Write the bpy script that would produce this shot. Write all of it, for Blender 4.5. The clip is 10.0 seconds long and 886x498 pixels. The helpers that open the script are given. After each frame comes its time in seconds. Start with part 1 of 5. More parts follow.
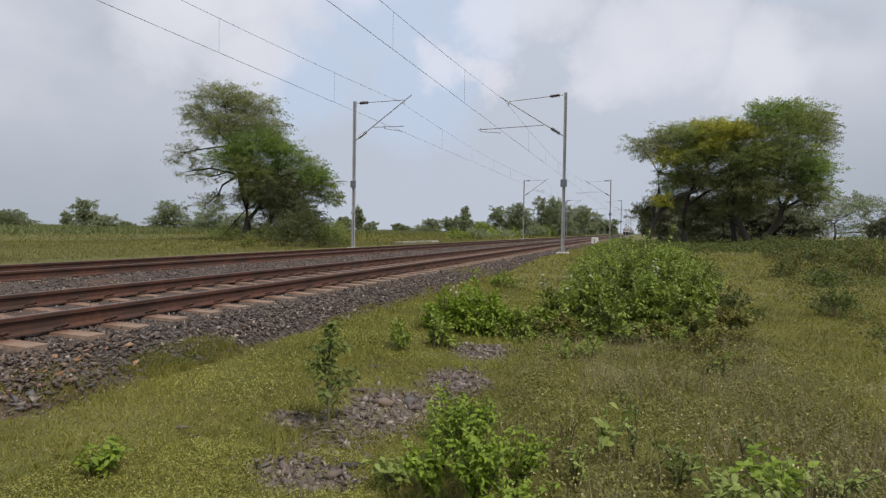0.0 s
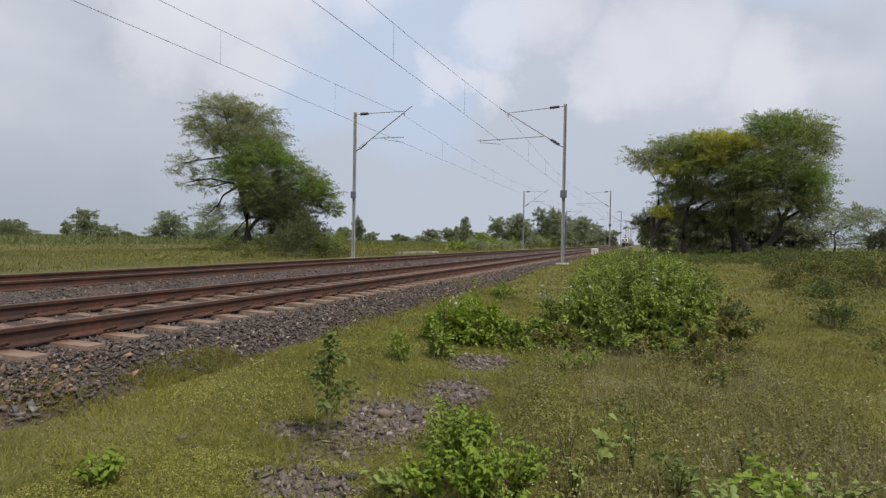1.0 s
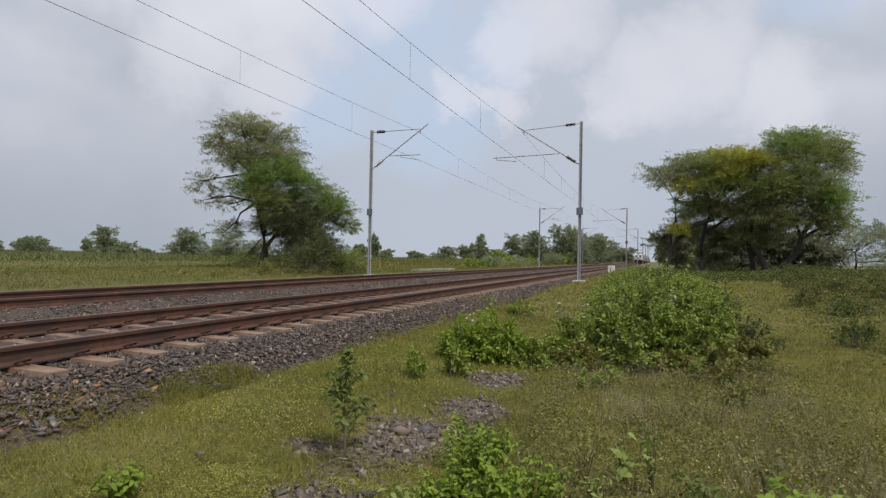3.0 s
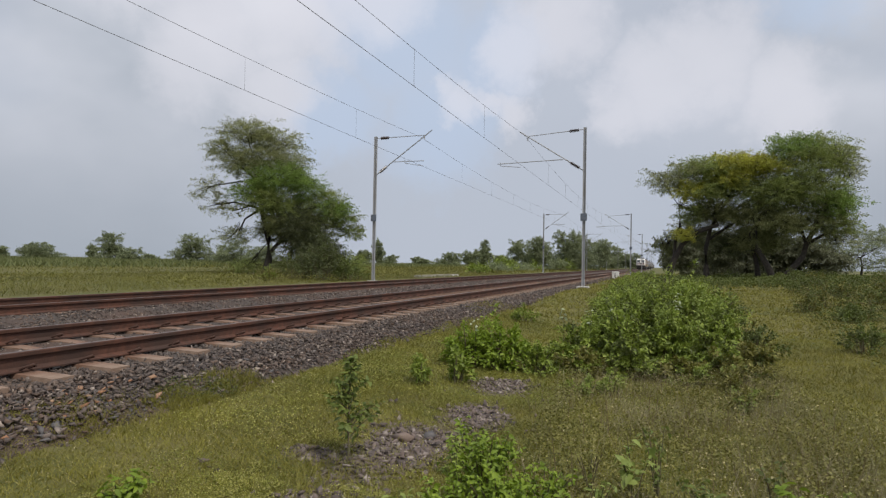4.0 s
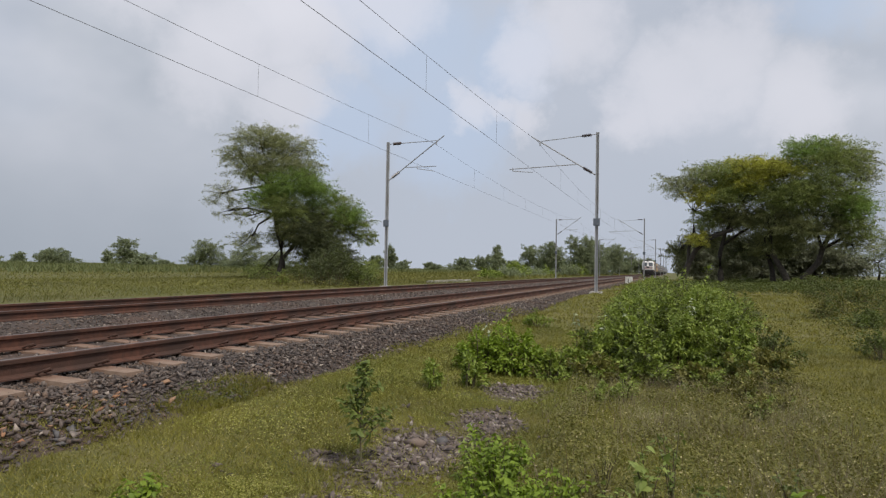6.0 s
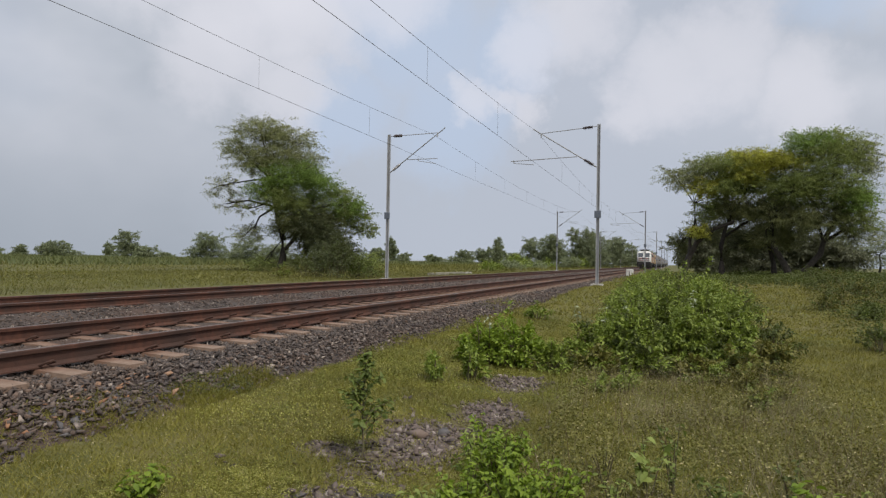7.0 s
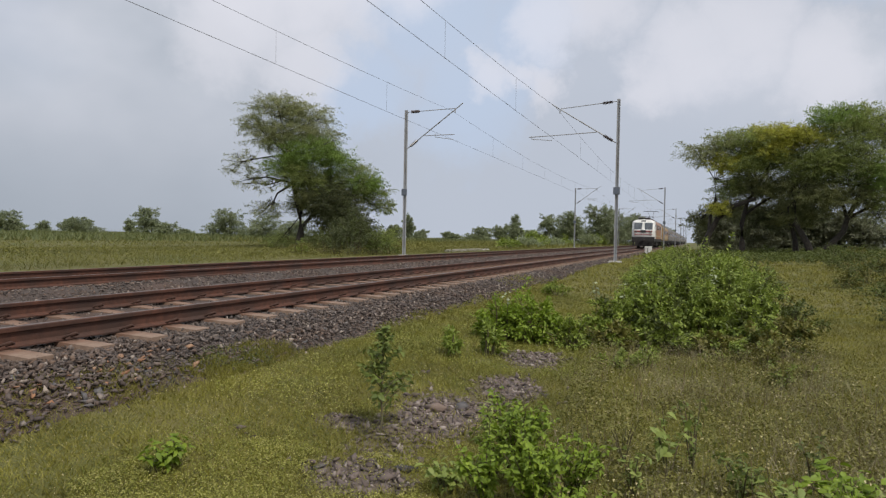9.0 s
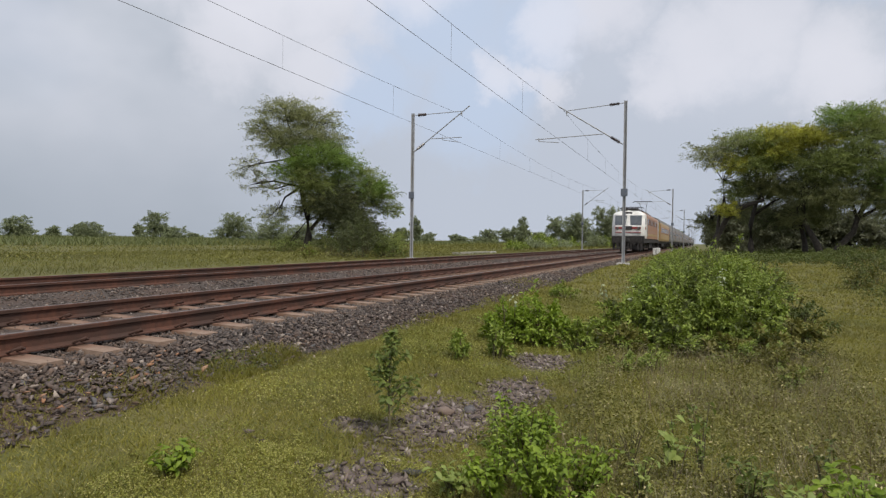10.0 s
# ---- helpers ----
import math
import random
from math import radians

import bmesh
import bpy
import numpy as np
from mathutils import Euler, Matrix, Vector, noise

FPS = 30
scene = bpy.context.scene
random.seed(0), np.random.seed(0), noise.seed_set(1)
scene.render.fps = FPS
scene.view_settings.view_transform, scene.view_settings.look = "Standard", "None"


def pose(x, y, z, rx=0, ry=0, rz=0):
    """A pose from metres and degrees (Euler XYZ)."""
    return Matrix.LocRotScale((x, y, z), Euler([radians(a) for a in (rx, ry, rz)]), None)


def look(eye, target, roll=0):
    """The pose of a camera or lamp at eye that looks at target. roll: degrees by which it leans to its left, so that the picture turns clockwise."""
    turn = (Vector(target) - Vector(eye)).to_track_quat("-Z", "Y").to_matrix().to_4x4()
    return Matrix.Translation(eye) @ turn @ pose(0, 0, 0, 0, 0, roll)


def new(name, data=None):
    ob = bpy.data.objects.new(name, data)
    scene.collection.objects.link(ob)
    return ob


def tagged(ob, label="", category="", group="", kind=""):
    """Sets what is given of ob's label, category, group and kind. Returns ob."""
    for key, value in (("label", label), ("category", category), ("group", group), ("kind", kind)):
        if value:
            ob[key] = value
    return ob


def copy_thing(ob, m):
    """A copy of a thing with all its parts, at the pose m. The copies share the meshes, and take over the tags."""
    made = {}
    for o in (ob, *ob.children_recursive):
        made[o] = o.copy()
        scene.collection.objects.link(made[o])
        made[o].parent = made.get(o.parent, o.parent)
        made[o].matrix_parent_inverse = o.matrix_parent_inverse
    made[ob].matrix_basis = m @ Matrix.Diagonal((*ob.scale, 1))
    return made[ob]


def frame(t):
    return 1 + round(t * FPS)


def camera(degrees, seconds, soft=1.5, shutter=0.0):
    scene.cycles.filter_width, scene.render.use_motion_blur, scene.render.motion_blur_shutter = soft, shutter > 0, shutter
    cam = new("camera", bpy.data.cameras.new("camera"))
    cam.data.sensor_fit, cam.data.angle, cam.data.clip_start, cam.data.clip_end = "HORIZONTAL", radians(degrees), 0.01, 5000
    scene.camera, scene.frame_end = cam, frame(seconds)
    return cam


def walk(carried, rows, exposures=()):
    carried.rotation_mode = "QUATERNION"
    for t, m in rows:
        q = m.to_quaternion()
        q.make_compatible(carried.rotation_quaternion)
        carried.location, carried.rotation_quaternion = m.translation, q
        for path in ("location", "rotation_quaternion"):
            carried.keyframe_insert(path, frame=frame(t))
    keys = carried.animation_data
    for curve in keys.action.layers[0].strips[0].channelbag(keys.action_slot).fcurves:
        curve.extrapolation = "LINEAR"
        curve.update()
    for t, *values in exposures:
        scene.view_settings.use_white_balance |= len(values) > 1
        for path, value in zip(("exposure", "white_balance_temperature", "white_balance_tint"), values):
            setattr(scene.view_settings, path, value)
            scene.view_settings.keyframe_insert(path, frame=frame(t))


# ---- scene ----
cam = camera(67.0, 10.0, soft=1.3)
PATH = [
    (0.0, 0.019, 0.014, 0.842, 16.27, -1.60, 0.89),
    (0.5, 0.017, 0.006, 0.844, 16.36, -0.96, 1.02),
    (1.0, 0.027, -0.005, 0.845, 16.28, -0.69, 1.00),
    (1.5, 0.021, -0.017, 0.848, 16.62, -0.21, 0.99),
    (2.0, 0.015, -0.010, 0.846, 16.65, 0.22, 0.90),
    (2.5, 0.018, -0.019, 0.846, 17.19, 0.49, 0.97),
    (4.0, 0.020, -0.021, 0.849, 17.99, 1.24, 1.04),
    (4.5, 0.019, 0.001, 0.849, 18.13, 1.39, 0.96),
    (5.0, 0.027, -0.018, 0.848, 18.15, 1.39, 1.05),
    (5.5, 0.017, -0.012, 0.846, 18.63, 1.45, 1.06),
    (6.0, 0.020, -0.017, 0.846, 19.05, 1.68, 1.01),
    (7.5, 0.009, -0.028, 0.840, 19.29, 0.58, 1.06),
    (8.0, -0.005, -0.014, 0.835, 20.85, 0.37, 0.91),
    (8.5, 0.001, -0.013, 0.829, 21.10, 0.44, 0.78),
    (9.0, -0.007, 0.002, 0.820, 20.53, -0.96, 1.11),
    (9.5, 0.002, 0.007, 0.823, 20.59, -0.99, 0.90),
    (10.0, 0.000, -0.000, 0.827, 21.18, -0.74, 0.78),
]
walk(cam, [(t, pose(x, y, z, 0, 0, yaw) @ pose(0, 0, 0, 90 + pitch) @ pose(0, 0, 0, 0, 0, roll)) for t, x, y, z, yaw, pitch, roll in PATH],
     exposures=[(0.0, 0.09), (2.5, 0.06), (4.0, 0.0), (8.5, -0.01), (9.0, 0.04), (10.0, 0.1)])

# ---- world and sun ----
SUN_EL, SUN_AZ = 55.0, 128.0          # azimuth from the track's direction towards the field on the camera's side
world = bpy.data.worlds.new("sky")
scene.world = world
world.use_nodes = True
wt = world.node_tree
wt.nodes.clear()


def wnode(kind, **inputs):
    n = wt.nodes.new(kind)
    for k, v in inputs.items():
        n.inputs[k].default_value = v
    return n


w_out, w_bg = wnode("ShaderNodeOutputWorld"), wnode("ShaderNodeBackground", Strength=0.1)
w_sky = wnode("ShaderNodeTexSky")
w_sky.sky_type, w_sky.sun_disc = "NISHITA", False
w_sky.sun_elevation, w_sky.sun_rotation = radians(SUN_EL), radians(SUN_AZ)
w_sky.air_density, w_sky.dust_density = 1.0, 2.5
w_tc = wnode("ShaderNodeTexCoord")
w_map = wnode("ShaderNodeMapping")
w_map.inputs["Scale"].default_value = (1.0, 1.0, 1.5)
w_map.inputs["Location"].default_value = (0.35, 0.1, 0.0)
w_n1 = wnode("ShaderNodeTexNoise", Scale=2.6, Detail=4.0, Roughness=0.42, Distortion=0.1)
w_n2 = wnode("ShaderNodeTexNoise", Scale=3.6, Detail=4.0, Roughness=0.45)
w_cover = wnode("ShaderNodeMapRange")
for k, v in (("From Min", 0.30), ("From Max", 0.5), ("To Min", 0.6), ("To Max", 1.0)):
    w_cover.inputs[k].default_value = v
w_tone = wnode("ShaderNodeValToRGB")
w_tone.color_ramp.elements[0].position, w_tone.color_ramp.elements[0].color = 0.36, (4.7, 5.1, 5.8, 1)
w_tone.color_ramp.elements[1].position, w_tone.color_ramp.elements[1].color = 0.66, (6.8, 7.0, 7.75, 1)
wl = wt.links.new
wl(w_tc.outputs["Generated"], w_map.inputs["Vector"])
wl(w_map.outputs["Vector"], w_n1.inputs["Vector"])
wl(w_map.outputs["Vector"], w_n2.inputs["Vector"])
wl(w_n1.outputs["Fac"], w_cover.inputs["Value"])
wl(w_n2.outputs["Fac"], w_tone.inputs["Fac"])


def wmath(op, a, c):
    n = wt.nodes.new("ShaderNodeMath")
    n.operation, n.use_clamp = op, True
    for k, v in enumerate((a, c)):
        if isinstance(v, (int, float)):
            n.inputs[k].default_value = v
        else:
            wl(v, n.inputs[k])
    return n.outputs[0]


def wblend(fac, a, c):
    n = wt.nodes.new("ShaderNodeMix")
    n.data_type = "RGBA"
    wl(fac, n.inputs["Factor"])
    wl(a, n.inputs["A"])
    if isinstance(c, tuple):
        n.inputs["B"].default_value = (*c, 1)
    else:
        wl(c, n.inputs["B"])
    return n.outputs["Result"]


# the view direction, ruffled so that cloud edges are uneven
w_n3 = wnode("ShaderNodeTexNoise", Scale=11.0, Detail=6.0, Roughness=0.62)
wl(w_tc.outputs["Generated"], w_n3.inputs["Vector"])
w_ruf = wt.nodes.new("ShaderNodeVectorMath")
w_ruf.operation = "MULTIPLY_ADD"
wl(w_n3.outputs["Color"], w_ruf.inputs[0])
w_ruf.inputs[1].default_value = (0.13, 0.13, 0.13)
wl(w_tc.outputs["Generated"], w_ruf.inputs[2])
w_off = wt.nodes.new("ShaderNodeVectorMath")
w_off.operation = "SUBTRACT"
wl(w_ruf.outputs["Vector"], w_off.inputs[0])
w_off.inputs[1].default_value = (0.065, 0.065, 0.065)
w_dir = wt.nodes.new("ShaderNodeVectorMath")
w_dir.operation = "NORMALIZE"
wl(w_off.outputs["Vector"], w_dir.inputs[0])


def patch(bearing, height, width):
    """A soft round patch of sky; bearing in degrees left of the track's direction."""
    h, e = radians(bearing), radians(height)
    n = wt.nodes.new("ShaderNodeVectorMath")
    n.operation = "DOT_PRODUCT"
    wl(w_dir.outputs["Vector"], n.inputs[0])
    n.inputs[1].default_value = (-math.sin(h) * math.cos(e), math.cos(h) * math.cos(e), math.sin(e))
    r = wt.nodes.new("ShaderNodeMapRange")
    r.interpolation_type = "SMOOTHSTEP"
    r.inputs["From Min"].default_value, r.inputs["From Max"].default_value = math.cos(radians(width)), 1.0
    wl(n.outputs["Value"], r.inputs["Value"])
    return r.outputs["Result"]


def patches(rows):
    out = None
    for row in rows:
        p = patch(*row)
        out = p if out is None else wmath("MAXIMUM", out, p)
    return out


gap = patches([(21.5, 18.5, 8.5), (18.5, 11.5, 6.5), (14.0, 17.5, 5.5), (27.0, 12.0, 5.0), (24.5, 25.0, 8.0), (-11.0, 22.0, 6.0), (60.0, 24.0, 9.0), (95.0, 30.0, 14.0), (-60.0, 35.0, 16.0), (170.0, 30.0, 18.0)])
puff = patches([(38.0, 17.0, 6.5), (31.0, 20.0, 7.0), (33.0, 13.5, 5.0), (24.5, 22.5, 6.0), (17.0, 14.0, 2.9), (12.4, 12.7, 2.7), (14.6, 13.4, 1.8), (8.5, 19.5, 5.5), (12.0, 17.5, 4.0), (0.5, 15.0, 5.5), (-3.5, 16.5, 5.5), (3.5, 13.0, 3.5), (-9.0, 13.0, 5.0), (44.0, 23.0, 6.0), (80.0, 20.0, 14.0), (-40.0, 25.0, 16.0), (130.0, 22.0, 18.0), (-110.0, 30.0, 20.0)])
w_sep = wt.nodes.new("ShaderNodeSeparateXYZ")
wl(w_tc.outputs["Generated"], w_sep.inputs[0])
w_low = wnode("ShaderNodeMapRange")
w_low.interpolation_type = "SMOOTHSTEP"
for k, v in (("From Min", 0.0), ("From Max", 0.30), ("To Min", 1.0), ("To Max", 0.0)):
    w_low.inputs[k].default_value = v
wl(w_sep.outputs["Z"], w_low.inputs["Value"])
veil = wmath("MULTIPLY", w_low.outputs["Result"], 0.85)
sky_c = wblend(w_cover.outputs["Result"], w_sky.outputs["Color"], w_tone.outputs["Color"])
sky_c = wblend(veil, sky_c, (3.35, 3.78, 4.4))
sky_c = wblend(wmath("MULTIPLY", patches([(13.0, 3.0, 30.0)]), 0.85), sky_c, (4.95, 5.4, 6.3))
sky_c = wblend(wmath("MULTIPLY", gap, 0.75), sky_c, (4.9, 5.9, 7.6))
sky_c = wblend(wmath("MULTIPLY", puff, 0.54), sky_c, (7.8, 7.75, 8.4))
wl(sky_c, w_bg.inputs["Color"])
wl(w_bg.outputs["Background"], w_out.inputs["Surface"])

sun = new("sun", bpy.data.lights.new("sun", "SUN"))
sun.data.energy, sun.data.angle, sun.data.color = 2.7, radians(8), (1.0, 0.95, 0.86)
az, el = radians(SUN_AZ), radians(SUN_EL)
sun.matrix_world = look((0, 0, 0), (-math.sin(az) * math.cos(el), -math.cos(az) * math.cos(el), -math.sin(el)))

# ---- materials ----
MATS = {}


def mat(name, colour, rough=0.8, metal=0.0, second=None, scale=8.0, bump=0.0, bump_scale=60.0, island=None, translucent=0.0, third=None, third_scale=0.6, random_object=None, coat=0.0, own=0.7):
    """A procedural surface: base colour mottled towards second (grain) and third (large patches), with fine relief."""
    if name in MATS:
        return MATS[name]
    m = bpy.data.materials.new(name)
    m.use_nodes = True
    nt = m.node_tree
    b = nt.nodes["Principled BSDF"]
    b.inputs["Roughness"].default_value, b.inputs["Metallic"].default_value = rough, metal
    b.inputs["Coat Weight"].default_value = coat
    col = nt.nodes.new("ShaderNodeRGB")
    col.outputs[0].default_value = (*colour, 1)
    out = col.outputs[0]
    tc = nt.nodes.new("ShaderNodeTexCoord")

    def blend(a, rgb, fac):
        mx = nt.nodes.new("ShaderNodeMix")
        mx.data_type = "RGBA"
        nt.links.new(fac, mx.inputs["Factor"])
        nt.links.new(a, mx.inputs["A"])
        mx.inputs["B"].default_value = (*rgb, 1)
        return mx.outputs["Result"]

    def noisy(sc, lo, hi, detail=4.0):
        n = nt.nodes.new("ShaderNodeTexNoise")
        n.inputs["Scale"].default_value, n.inputs["Detail"].default_value = sc, detail
        nt.links.new(tc.outputs["Object"], n.inputs["Vector"])
        r = nt.nodes.new("ShaderNodeMapRange")
        r.inputs["From Min"].default_value, r.inputs["From Max"].default_value = lo, hi
        nt.links.new(n.outputs["Fac"], r.inputs["Value"])
        return r.outputs["Result"]

    if second:
        out = blend(out, second, noisy(scale, 0.38, 0.66))
    if third:
        out = blend(out, third, noisy(third_scale, 0.42, 0.62, 3.0))
    if island:
        g = nt.nodes.new("ShaderNodeNewGeometry")
        ramp = nt.nodes.new("ShaderNodeValToRGB")
        els = ramp.color_ramp.elements
        els[0].color, els[1].color = (*island[0], 1), (*island[-1], 1)
        for k, c in enumerate(island[1:-1]):
            els.new((k + 1) / (len(island) - 1)).color = (*c, 1)
        nt.links.new(g.outputs["Random Per Island"], ramp.inputs["Fac"])
        mx = nt.nodes.new("ShaderNodeMix")
        mx.data_type = "RGBA"
        mx.inputs["Factor"].default_value = own
        nt.links.new(out, mx.inputs["A"])
        nt.links.new(ramp.outputs["Color"], mx.inputs["B"])
        out = mx.outputs["Result"]
    if random_object:
        oi = nt.nodes.new("ShaderNodeObjectInfo")
        ramp = nt.nodes.new("ShaderNodeValToRGB")
        els = ramp.color_ramp.elements
        els[0].color, els[1].color = (*random_object[0], 1), (*random_object[-1], 1)
        for k, c in enumerate(random_object[1:-1]):
            els.new((k + 1) / (len(random_object) - 1)).color = (*c, 1)
        nt.links.new(oi.outputs["Random"], ramp.inputs["Fac"])
        mx = nt.nodes.new("ShaderNodeMix")
        mx.data_type = "RGBA"
        mx.inputs["Factor"].default_value = 0.65
        nt.links.new(out, mx.inputs["A"])
        nt.links.new(ramp.outputs["Color"], mx.inputs["B"])
        out = mx.outputs["Result"]
    nt.links.new(out, b.inputs["Base Color"])
    if bump:
        n = nt.nodes.new("ShaderNodeTexNoise")
        n.inputs["Scale"].default_value, n.inputs["Detail"].default_value = bump_scale, 6.0
        nt.links.new(tc.outputs["Object"], n.inputs["Vector"])
        bp = nt.nodes.new("ShaderNodeBump")
        bp.inputs["Strength"].default_value, bp.inputs["Distance"].default_value = bump, 0.02
        nt.links.new(n.outputs["Fac"], bp.inputs["Height"])
        nt.links.new(bp.outputs["Normal"], b.inputs["Normal"])
    if translucent:
        tr = nt.nodes.new("ShaderNodeBsdfTranslucent")
        nt.links.new(out, tr.inputs["Color"])
        ms = nt.nodes.new("ShaderNodeMixShader")
        ms.inputs["Fac"].default_value = translucent
        nt.links.new(b.outputs["BSDF"], ms.inputs[1])
        nt.links.new(tr.outputs["BSDF"], ms.inputs[2])
        nt.links.new(ms.outputs["Shader"], nt.nodes["Material Output"].inputs["Surface"])
    MATS[name] = m
    return m


GROUND = mat("meadow_soil", (0.10, 0.098, 0.02), 0.95, second=(0.145, 0.125, 0.04), scale=3.0, third=(0.08, 0.088, 0.016), third_scale=0.35, bump=0.6, bump_scale=40)
BALLAST_BED = mat("ballast_dust", (0.052, 0.043, 0.038), 0.95, second=(0.095, 0.072, 0.06), scale=22, third=(0.085, 0.052, 0.038), bump=1.0, bump_scale=28)
STONES = mat("crushed_basalt", (0.10, 0.083, 0.075), 0.9, second=(0.14, 0.11, 0.09), scale=30, own=0.75, third=(0.17, 0.105, 0.07), third_scale=0.5, bump=0.4, bump_scale=90,
             island=[(0.0342, 0.0285, 0.0274), (0.0798, 0.0661, 0.0616), (0.125, 0.103, 0.0935), (0.057, 0.0456, 0.041), (0.171, 0.114, 0.0832), (0.0912, 0.0775, 0.0752), (0.205, 0.16, 0.131), (0.0684, 0.057, 0.0536), (0.125, 0.105, 0.098), (0.433, 0.365, 0.308)])
STONE_PIECE = mat("crushed_basalt_piece", (0.12, 0.11, 0.108), 0.85, second=(0.17, 0.155, 0.15), scale=30, bump=0.3, bump_scale=90,
                  random_object=[(0.055, 0.052, 0.054), (0.095, 0.088, 0.088), (0.13, 0.12, 0.118), (0.20, 0.13, 0.09), (0.26, 0.23, 0.21)])
RUST = mat("rusty_rail_steel", (0.076, 0.033, 0.021), 0.9, 0.0, second=(0.115, 0.046, 0.028), scale=14, third=(0.055, 0.029, 0.021), third_scale=1.5, bump=0.3)
RAIL_HEAD = mat("worn_rail_head", (0.17, 0.14, 0.125), 0.55, 0.5, second=(0.12, 0.08, 0.065), scale=6)
CONCRETE = mat("dusty_concrete", (0.27, 0.19, 0.14), 0.9, second=(0.21, 0.138, 0.096), scale=9, third=(0.19, 0.10, 0.064), third_scale=1.6, bump=0.35)
PALE_CONCRETE = mat("pale_concrete", (0.5, 0.48, 0.45), 0.9, second=(0.36, 0.34, 0.31), scale=7, bump=0.3)
STEEL = mat("galvanised_steel", (0.40, 0.41, 0.43), 0.6, 0.2, second=(0.31, 0.315, 0.33), scale=5, third=(0.31, 0.30, 0.29), third_scale=0.8)
GRAVEL = mat("pinkish_gravel", (0.15, 0.12, 0.108), 0.9, second=(0.20, 0.155, 0.135), scale=25, own=0.75,
             island=[(0.045, 0.036, 0.033), (0.09, 0.07, 0.063), (0.14, 0.108, 0.095), (0.20, 0.155, 0.135), (0.11, 0.088, 0.082), (0.12, 0.09, 0.078), (0.44, 0.38, 0.34)])
INSULATOR = mat("brown_porcelain", (0.06, 0.045, 0.045), 0.3, second=(0.09, 0.07, 0.065), scale=12)
WIRE = mat("weathered_copper", (0.15, 0.155, 0.16), 0.6, 0.4, second=(0.16, 0.15, 0.14), scale=20)
PLATE = mat("plate_blue_grey", (0.10, 0.12, 0.16), 0.5, second=(0.15, 0.16, 0.18), scale=9)
WHITE_PAINT = mat("white_paint", (0.72, 0.71, 0.68), 0.6, second=(0.55, 0.53, 0.49), scale=6)
BLACK_PAINT = mat("black_paint", (0.025, 0.025, 0.027), 0.6, second=(0.045, 0.04, 0.04), scale=10)
BARK = mat("dark_bark", (0.032, 0.026, 0.021), 0.95, second=(0.06, 0.05, 0.04), scale=9, bump=0.8, bump_scale=25)
STEM = mat("green_brown_stem", (0.10, 0.10, 0.045), 0.85, second=(0.13, 0.09, 0.055), scale=12)


def foliage(name, tones, translucent=0.35, rough=0.6, own=0.7, drift=0.9):
    mid = tones[len(tones) // 2]
    return mat(name, mid, rough, island=tones, translucent=translucent, third=tuple(c * 0.55 for c in mid), third_scale=drift, second=tuple(c * 1.25 for c in mid), scale=drift * 3.1, own=own)


ACACIA = foliage("acacia_leaf", [(0.23, 0.287, 0.0862), (0.322, 0.38, 0.115), (0.414, 0.46, 0.149)], 0.5)
ACACIA_BRIGHT = foliage("acacia_fresh_leaf", [(0.18, 0.28, 0.06), (0.26, 0.37, 0.085), (0.34, 0.45, 0.11)], 0.5)
ACACIA_GREY = foliage("acacia_greyish_leaf", [(0.275, 0.297, 0.143), (0.374, 0.396, 0.187), (0.462, 0.473, 0.231)], 0.5)
ACACIA_YELLOW = foliage("acacia_flowering_leaf", [(0.381, 0.392, 0.0672), (0.515, 0.515, 0.0896), (0.65, 0.627, 0.123)], 0.5)
# acacia leaf again, darkened: canopy shade is put into its colour
ACACIA_SHADED = foliage("acacia_shaded_leaf", [(0.195, 0.215, 0.091), (0.267, 0.286, 0.12), (0.338, 0.351, 0.15)], 0.5)
# thicket leaf with the tree's shade mixed into its base colour
SHADE_LEAF = foliage("shade_darkened_leaf", [(0.0835, 0.1, 0.0446), (0.123, 0.143, 0.0614), (0.167, 0.184, 0.0785)], 0.4)
# leaf of the trees behind the acacias, greyed to paint in haze
BACK_LEAF = foliage("hazed_back_leaf", [(0.117, 0.125, 0.0702), (0.156, 0.164, 0.0936), (0.195, 0.203, 0.113)], 0.45)
# distance haze is painted into this leaf: lighter and greyer green
HAZED_FAR_LEAF = foliage("hazed_distant_leaf", [(0.209, 0.242, 0.132), (0.27, 0.308, 0.165), (0.33, 0.358, 0.198)], 0.5)
SHRUB = foliage("shrub_leaf", [(0.0935, 0.138, 0.0198), (0.165, 0.226, 0.0308), (0.242, 0.308, 0.044), (0.352, 0.407, 0.077)], 0.3)
SHRUB_DARK = foliage("dark_shrub_leaf", [(0.09, 0.125, 0.025), (0.14, 0.185, 0.035), (0.21, 0.255, 0.055)])
LUSH = foliage("lush_leaf", [(0.12, 0.185, 0.013), (0.2, 0.285, 0.022), (0.3, 0.39, 0.04)])
PALE_LEAF = foliage("yellowish_leaf", [(0.17, 0.23, 0.05), (0.25, 0.31, 0.07), (0.33, 0.38, 0.10)])
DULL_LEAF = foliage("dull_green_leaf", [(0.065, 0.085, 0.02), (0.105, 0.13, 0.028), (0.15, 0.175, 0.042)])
MILKWEED = foliage("pale_milkweed_leaf", [(0.30, 0.36, 0.20), (0.42, 0.47, 0.30), (0.55, 0.58, 0.42)])
GRASS = foliage("short_grass", [(0.08, 0.088, 0.013), (0.155, 0.152, 0.021), (0.245, 0.225, 0.034), (0.38, 0.33, 0.1)], 0.3, own=0.5, drift=1.1)
CREEPER = foliage("creeping_leaf", [(0.11, 0.14, 0.018), (0.165, 0.19, 0.027), (0.235, 0.245, 0.04), (0.33, 0.315, 0.085)], 0.3, own=0.5, drift=1.3)
